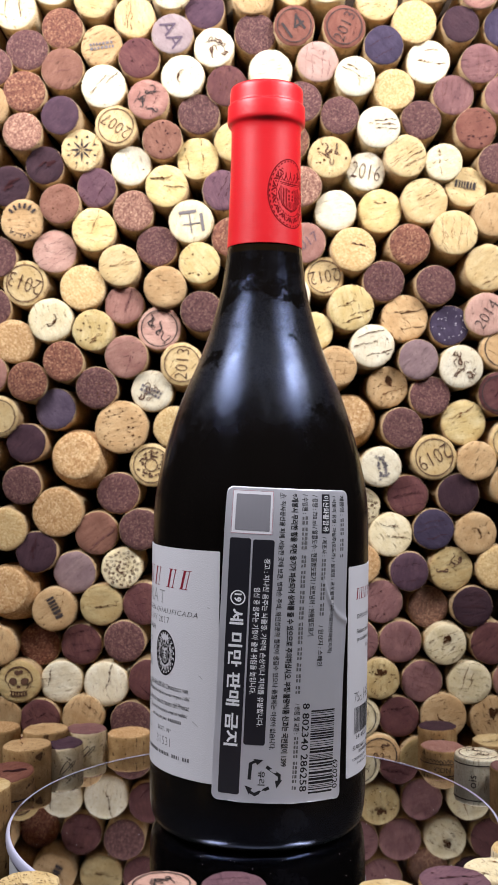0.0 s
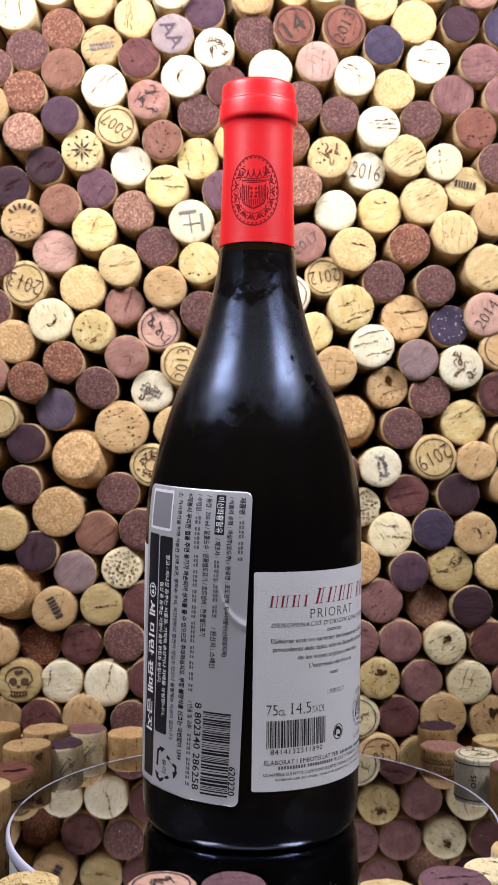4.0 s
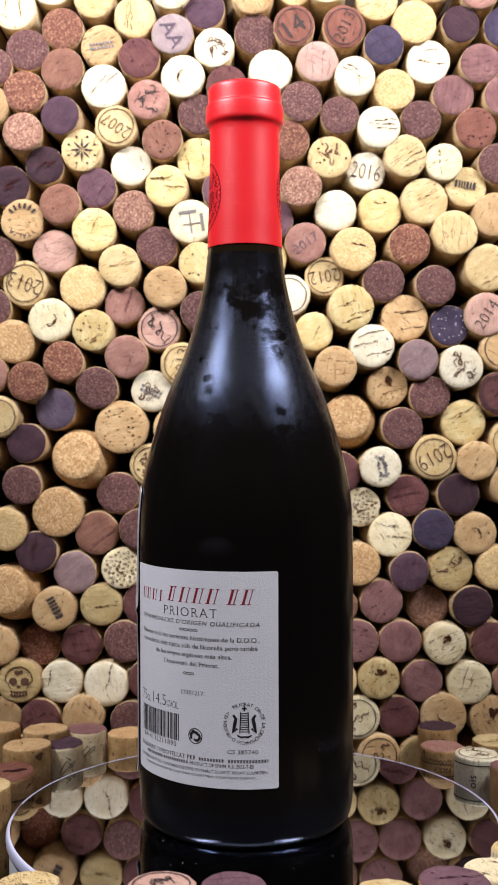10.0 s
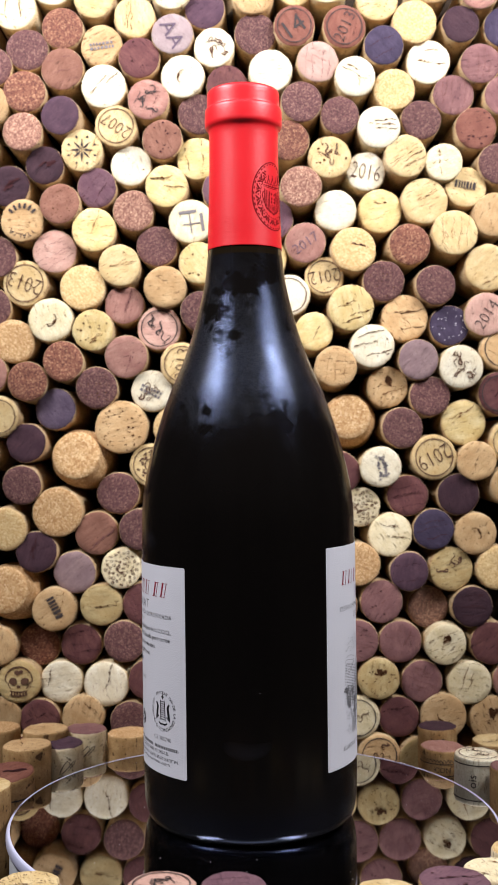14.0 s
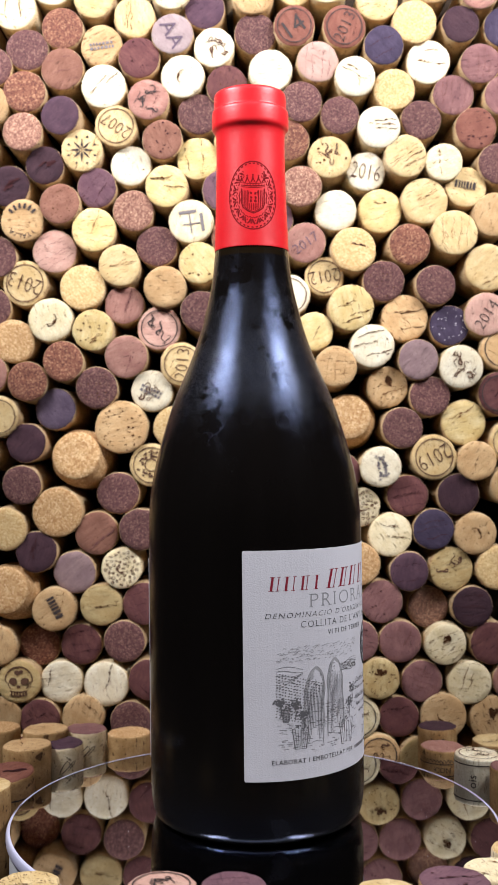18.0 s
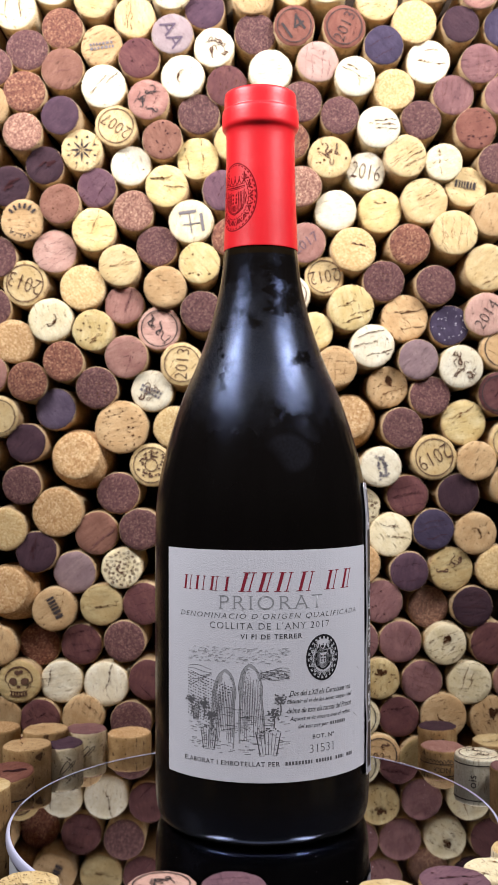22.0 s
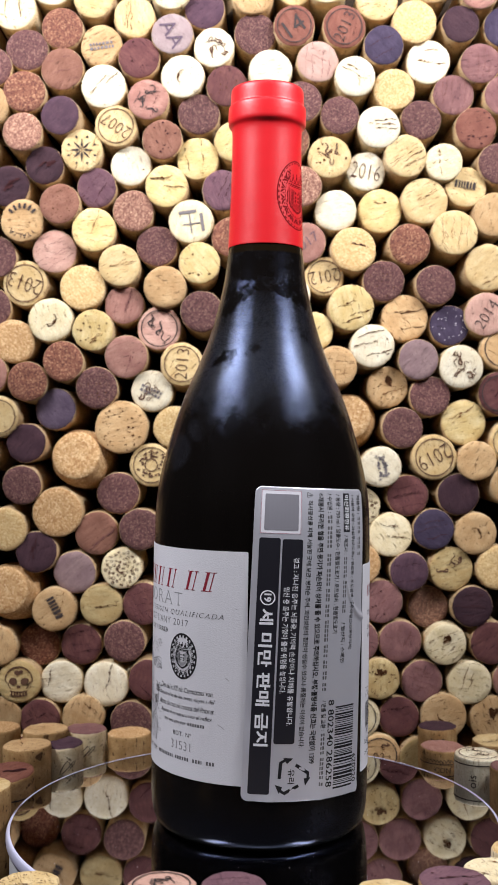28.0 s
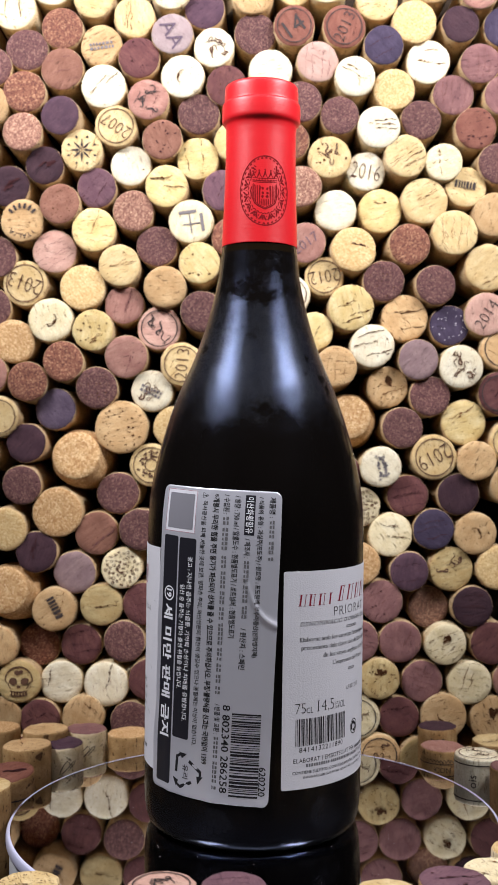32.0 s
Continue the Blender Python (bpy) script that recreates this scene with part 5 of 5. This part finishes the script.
wall_cork(-127.8, 239.8, 21.2, "plum_grain")
wall_cork(-98.4, 242.3, 22.1, "pale_rose", "L3:30")
wall_cork(-47.9, 245.1, 20.7, "plum_grain")
wall_cork(-10.7, 249.6, 20.7, "rust_grain")
wall_cork(-66.6, 235.6, 21.2, "cream", "K1:10")
wall_cork(-26.9, 236.8, 20.9, "yellow", "J6")
wall_cork(-113.2, 226.7, 22.9, "cream", "R,T:2013:161:.66,K1:150")
wall_cork(-84.7, 224.7, 22.9, "cream_grain")
wall_cork(-44.0, 225.0, 21.2, "tan")
wall_cork(-130.2, 214.6, 20.7, "plum_grain")
wall_cork(-64.1, 216.1, 19.8, "rose", "K2:80,L2:80")
wall_cork(-25.8, 212.8, 21.2, "plum_grain")
wall_cork(-100.6, 208.5, 22.3, "ivory", "C,K1:20")
wall_cork(-79.7, 203.5, 20.9, "yellow", "J14,K2:40")
wall_cork(-46.7, 204.4, 22.1, "pale_rose", "R,Q2")
wall_cork(-119.1, 197.9, 21.8, "tan_grain")
wall_cork(-94.5, 188.1, 20.4, "rust_grain")
wall_cork(-63.2, 190.4, 21.5, "rose", "K1:75")
wall_cork(-35.5, 186.8, 21.8, "cream", "R,T:2013:84:.56")
wall_cork(-112.1, 178.1, 20.1, "rust_grain")
wall_cork(-132.4, 181.7, 21.2, "rose")
wall_cork(-77.7, 175.0, 21.2, "plum_grain", "H")
wall_cork(-50.3, 173.4, 20.9, "white", "Q2,B2")
wall_cork(-98.1, 164.4, 20.9, "slate", tilt=(-6,0))
wall_cork(-126.3, 160.7, 20.7, "cream", "R")
wall_cork(-65.4, 155.5, 26.5, "tan", "H,J8")
wall_cork(-39.4, 155.5, 21.2, "cream_grain")
wall_cork(-112.6, 147.6, 19.8, "dark_plum")
wall_cork(-88.0, 141.5, 29.6, "tan_grain", tilt=(-3,-8), shape="mushroom")
wall_cork(-50.6, 136.8, 21.8, "cream", "R,G")
wall_cork(-114.8, 126.7, 19.8, "plum_grain", "J5")
wall_cork(-67.0, 122.8, 21.2, "plum_grain")
wall_cork(-97.2, 113.3, 25.1, "tan_grain")
wall_cork(-122.9, 104.9, 21.8, "cream_grain")
wall_cork(-77.6, 103.0, 21.8, "brown", "K2:40")
wall_cork(-56.1, 104.9, 21.2, "plum_grain")
wall_cork(-107.5, 93.7, 20.9, "dark_plum", "K2:80")
wall_cork(-88.5, 83.7, 21.5, "grey_mauve")
wall_cork(-65.3, 85.7, 20.4, "ivory", "P")
wall_cork(-123.1, 74.7, 29.0, "tan_grain", tilt=(-9,-9), shape="mushroom")
wall_cork(-98.8, 65.3, 22.1, "tan", "B1:-62,K1:80")
wall_cork(-75.4, 67.5, 21.2, "olive", "K1:0")
wall_cork(-54.4, 68.1, 21.2, "plum", "L3:8")
wall_cork(-105.8, 47.7, 20.7, "rust_grain", deep=10)
wall_cork(-85.1, 48.0, 20.7, "plum", "L3:0,K2:10", deep=4)
wall_cork(-63.9, 49.4, 20.9, "plum_grain")
wall_cork(-127.3, 46.8, 20.7, "tan")
wall_cork(-116.1, 29.5, 21.8, "olive", "D")
wall_cork(-94.9, 29.5, 21.5, "white", "K1:75", deep=4)
wall_cork(-72.8, 28.4, 22.6, "white", "K1:80")
wall_cork(-51.9, 30.4, 20.7, "plum", "K1:-40")
wall_cork(-60.5, 9.4, 21.2, "plum_grain")
wall_cork(-84.3, 12.2, 21.2, "tan", "K2:-40")
wall_cork(-105.5, 10.8, 20.7, "plum", "K1:30")
wall_cork(-125.3, 11.6, 21.2, "tan")
wall_cork(19.9, 354.4, 20.9, "rust", "R,T:14:35:.86")
wall_cork(44.7, 353.9, 21.8, "rust", "R,T:2013:65:.52")
wall_cork(20.4, 374.8, 21.2, "cream")
wall_cork(36.3, 375.9, 21.2, "ivory")
wall_cork(60.9, 367.0, 20.7, "cream", "H")
wall_cork(79.6, 356.4, 22.1, "cream_grain")
wall_cork(64.3, 344.7, 20.1, "indigo", "L2:30")
wall_cork(86.1, 336.3, 22.1, "white", "K3:0")
wall_cork(102.3, 355.3, 19.3, "dark_plum")
wall_cork(123.8, 353.7, 20.7, "indigo")
wall_cork(111.7, 373.2, 21.2, "rose", "K1")
wall_cork(88.0, 376.0, 21.2, "tan")
wall_cork(112.3, 335.8, 20.4, "mauve", "L4:90")
wall_cork(8.2, 332.0, 21.8, "white")
wall_cork(31.6, 336.5, 20.9, "pale_pink", "L4:90")
wall_cork(50.1, 329.3, 20.4, "white", "K2:-30")
wall_cork(69.3, 322.9, 21.2, "cream_grain")
wall_cork(23.5, 316.7, 20.7, "plum_grain")
wall_cork(98.7, 320.1, 20.7, "mauve", "L3:90,K1:80")
wall_cork(124.6, 320.1, 21.2, "mauve")
wall_cork(42.5, 310.0, 19.5, "plum_grain")
wall_cork(61.8, 304.2, 21.5, "white", "K3:0")
wall_cork(82.8, 307.8, 20.1, "plum_grain")
wall_cork(109.9, 303.6, 21.2, "rust", "J10")
wall_cork(17.1, 297.7, 20.7, "rust_grain")
wall_cork(37.5, 289.3, 21.5, "cream", "Q1,J8")
wall_cork(55.4, 282.1, 19.8, "white", "T:2016:-11:.80")
wall_cork(75.2, 289.9, 21.8, "cream", "K3:30")
wall_cork(94.2, 286.9, 19.0, "ivory", "K1:100")
wall_cork(121.3, 286.1, 20.9, "plum_grain")
wall_cork(23.3, 274.8, 20.9, "pink_grain")
wall_cork(104.9, 274.6, 20.7, "cream", "B1:-10")
wall_cork(40.4, 262.8, 20.9, "white")
wall_cork(62.4, 262.6, 22.1, "yellow", "K1:0")
wall_cork(84.5, 267.6, 23.2, "cream", "K1:35")
wall_cork(119.7, 260.9, 22.3, "tan")
wall_cork(9.4, 258.6, 20.7, "mauve_violet")
wall_cork(25.6, 246.9, 20.4, "rose", "T:2017:35:.48")
wall_cork(49.6, 243.6, 22.6, "cream_grain", "K1:-15")
wall_cork(77.2, 246.1, 20.9, "rust_grain")
wall_cork(99.6, 252.0, 22.9, "cream", "L4:88")
wall_cork(6.3, 239.3, 20.7, "yellow")
wall_cork(34.8, 230.1, 19.8, "cream", "R,T:2012:190:.66")
wall_cork(64.4, 227.9, 20.9, "plum_grain", "H")
wall_cork(90.1, 226.0, 20.1, "plum_grain")
wall_cork(115.8, 234.7, 23.5, "cream", "K1:30")
wall_cork(17.5, 220.9, 21.2, "white", "R")
wall_cork(48.2, 214.8, 23.2, "yellow", "K3:15")
wall_cork(74.5, 209.5, 23.5, "tan", "K3:5")
wall_cork(96.8, 205.9, 20.4, "indigo", "W")
wall_cork(115.2, 211.5, 22.1, "pale_rose", "T:2014:57:.50")
wall_cork(29.8, 203.0, 19.5, "yellow", "K1")
wall_cork(58.8, 195.8, 22.1, "white", "K3:15,J3")
wall_cork(81.5, 189.1, 20.4, "grey_mauve")
wall_cork(123.4, 194.5, 22.3, "tan", "R")
wall_cork(40.7, 185.7, 20.9, "tan", "L3:85")
wall_cork(66.1, 175.4, 20.7, "tan", "E,K1:20")
wall_cork(102.7, 185.5, 22.1, "white", "Q4")
wall_cork(87.3, 171.0, 20.4, "plum_grain")
wall_cork(121.7, 172.4, 21.8, "plum", "R,X:45")
wall_cork(46.9, 160.6, 27.1, "tan_grain", tilt=(-5,-8), shape="mushroom")
# Extra dark cork, added so the shaded gap at the left edge stays black.
wall_cork(-136.6, 143.4, 21.2, "dark_plum")
wall_cork(73.7, 155.3, 20.7, "plum_grain")
wall_cork(103.8, 158.1, 22.6, "yellow", "K2:35")
wall_cork(89.3, 140.8, 22.9, "cream", "R,T:2019:208:.66")
wall_cork(63.1, 136.0, 20.7, "white", "V")
wall_cork(110.6, 138.9, 19.8, "tan", "K1:80")
wall_cork(127.0, 148.4, 21.2, "cream", "R")
wall_cork(42.7, 133.0, 21.2, "plum")
wall_cork(76.2, 121.8, 20.9, "plum", "L3:12,K1:12")
wall_cork(101.4, 122.4, 21.2, "dark_plum")
wall_cork(52.8, 116.2, 20.1, "ivory", "P")
wall_cork(127.9, 126.9, 21.2, "tan")
wall_cork(67.9, 102.5, 22.1, "ivory", "K2:-10")
wall_cork(89.1, 105.1, 20.7, "indigo", "L3:10")
wall_cork(110.0, 102.9, 21.2, "tan", "C")
wall_cork(52.2, 87.7, 21.8, "tan_grain")
wall_cork(77.1, 84.1, 19.8, "violet", "L2:5")
wall_cork(97.8, 85.5, 22.1, "olive", "Q1")
wall_cork(121.2, 86.1, 22.3, "cream_grain")
wall_cork(63.4, 69.3, 21.5, "mauve", "L3:20,J4")
wall_cork(86.3, 66.8, 20.7, "brown_grain", deep=8)
wall_cork(108.4, 66.8, 20.7, "dark_plum", "L3:5")
wall_cork(51.7, 49.7, 21.2, "mauve", "L2:10,J6")
wall_cork(72.6, 49.5, 21.5, "mauve", "L3:-20,K1:60")
wall_cork(95.3, 48.1, 20.9, "ivory", "L3:20,E")
wall_cork(117.9, 48.7, 21.5, "plum")
wall_cork(41.6, 66.8, 20.4, "brown_grain")
wall_cork(62.1, 31.0, 20.9, "olive", "E")
wall_cork(83.3, 29.9, 20.9, "mauve", "L5:-25,K1:-30")
wall_cork(107.0, 29.1, 22.1, "ivory", "K2:80")
wall_cork(128.8, 30.5, 21.2, "rose")
wall_cork(41.1, 30.2, 21.2, "cream")
wall_cork(51.7, 11.8, 22.3, "ivory", "R,Q2")
wall_cork(72.1, 12.3, 20.7, "plum", "K2:10")
wall_cork(94.2, 12.4, 22.9, "tan", "C")
wall_cork(118.5, 11.3, 23.5, "tan", "E")
wall_cork(62.4, -6.7, 21.2, "tan", "R,Q1")
wall_cork(82.8, -8.6, 21.2, "olive")
fill_wall(-146, 146, -18, 386)

# corks round the turntable, from the left of the disc round its back to the right and the front
standing_cork(-108.5, 2.0, 10.6, 21.8, "cream", CORK_SIDE_BROWN, label="pale cream cork standing close to the disc")
standing_cork(-104.5, 30.0, 7.6, 21.6, "rust", CORK_SIDE_BROWN, "X:15", [("-", -60, 9, 0.6)], lean=(6, 0), label="reddish wine-stained cork with printed end")
standing_cork(-101.4, 51.8, 13.2, 21.6, "tan", CORK_SIDE_BROWN, "K1", label="tan cork with a plain brown side")
standing_cork(-98.0, 77.5, 13.4, 21.2, "tan", CORK_SIDE_BROWN, "K1", label="tan cork behind a taller neighbour")
standing_cork(-120.5, 78.0, 14.0, 21.2, "tan_grain", CORK_SIDE_BROWN, label="pressed granule cork standing upright")
standing_cork(-88.8, 66.0, 10.0, 21.0, "violet", CORK_SIDE_PALE, "", [("#", -66, 9, 0.4), ("#", -80, 15, 0.35)], label="purple-ended cork with a pale printed side")
standing_cork(-80.5, 88.0, 10.7, 19.6, "mauve", CORK_SIDE_PALE, "", [("#", -80, 9, 0.5)], label="pink-ended cork with a spotted pale side")
standing_cork(-60.0, 90.6, 8.2, 21.2, "tan_grain", CORK_SIDE_BROWN, label="pressed granule cork against the wall")
standing_cork(89.0, 92.0, 11.2, 18.6, "dark_plum", CORK_SIDE_BROWN, "", [("PIOT", -98, 5.6, 2.6)], label="dark-ended cork with a printed brown side")
standing_cork(87.8, 72.6, 6.8, 20.2, "rose", CORK_SIDE_BROWN, "", [("~", -98, 4.6, 0.5), ("-", -98, 6.0, 0.4), ("CON", -98, 8.6, 2.4), ("-", -98, 11.4, 0.4), ("~", -98, 12.6, 0.5)], label="pink-ended cork printed with a wavy band")
standing_cork(99.7, 48.0, 10.2, 21.6, "white", CORK_SIDE_GREY, "R,Q2", [("-", -108, 2.6, 0.5), ("ois|", -116, 9.5, 3.4), ("-", -108, 19.5, 0.5)], label="white cork with lettering up its side")
standing_cork(113.0, 74.5, 9.0, 21.4, "cream", CORK_SIDE_BROWN, "K2", label="cream cork with a cracked end")
standing_cork(122.5, 54.5, 14.0, 21.4, "mauve", CORK_SIDE_BROWN, label="mauve-ended cork at the edge")
standing_cork(110.3, 25.5, 11.5, 21.4, "mauve", CORK_SIDE_BROWN, label="mauve-ended cork close to the disc")
standing_cork(93.6, -52.6, 6.0, 21.4, "cream_grain", CORK_SIDE_PALE, label="pressed cream cork with a rounded end")
standing_cork(79.4, -73.8, 7.2, 21.6, "ivory", CORK_SIDE_PALE, "K2", label="ivory cork with a pitted end")
standing_cork(62.0, -93.5, 11.6, 23.0, "mauve_violet", CORK_SIDE_BROWN, "K1:5,J6", label="mauve wine-stained cork with a chipped edge")
standing_cork(40.0, -101.5, 10.9, 21.4, "cream", CORK_SIDE_BROWN, "K1", label="cream cork with a cracked end")
standing_cork(-6.6, -110.2, 16.8, 20.4, "mauve_violet", CORK_SIDE_BROWN, "L3:10", label="mauve wine-stained cork with a ragged edge")
standing_cork(-28.3, -109.0, 16.2, 21.4, "pale_rose", CORK_SIDE_BROWN, "R,Q2", label="pinkish cork with a ringed print on its end")
standing_cork(-75.0, -75.4, 3.0, 21.4, "cream", CORK_SIDE_BROWN, "K2,H", label="cream cork with a torn and pitted end")
bpy.data.curves.remove(TYPE.data)


# ---- what turns ----
def motions():
    """Turntable and bottle turn together; the bottle stands a little off the axis and leans by half a degree."""
    off = Vector((0.00092, -0.00311, 0.0))
    axis = Vector((0.01295, 0.00396, 1.0)).normalized()
    stand = Matrix.Translation(off) @ Vector((0, 0, 1)).rotation_difference(axis).to_matrix().to_4x4()
    times = [float(i) for i in range(33)]
    walk(TURNTABLE, [(t, pose(0, 0, 0, 0, 0, -RATE * t)) for t in times])
    walk(BOTTLE, [(t, pose(0, 0, 0, 0, 0, -RATE * t) @ stand) for t in times])


motions()
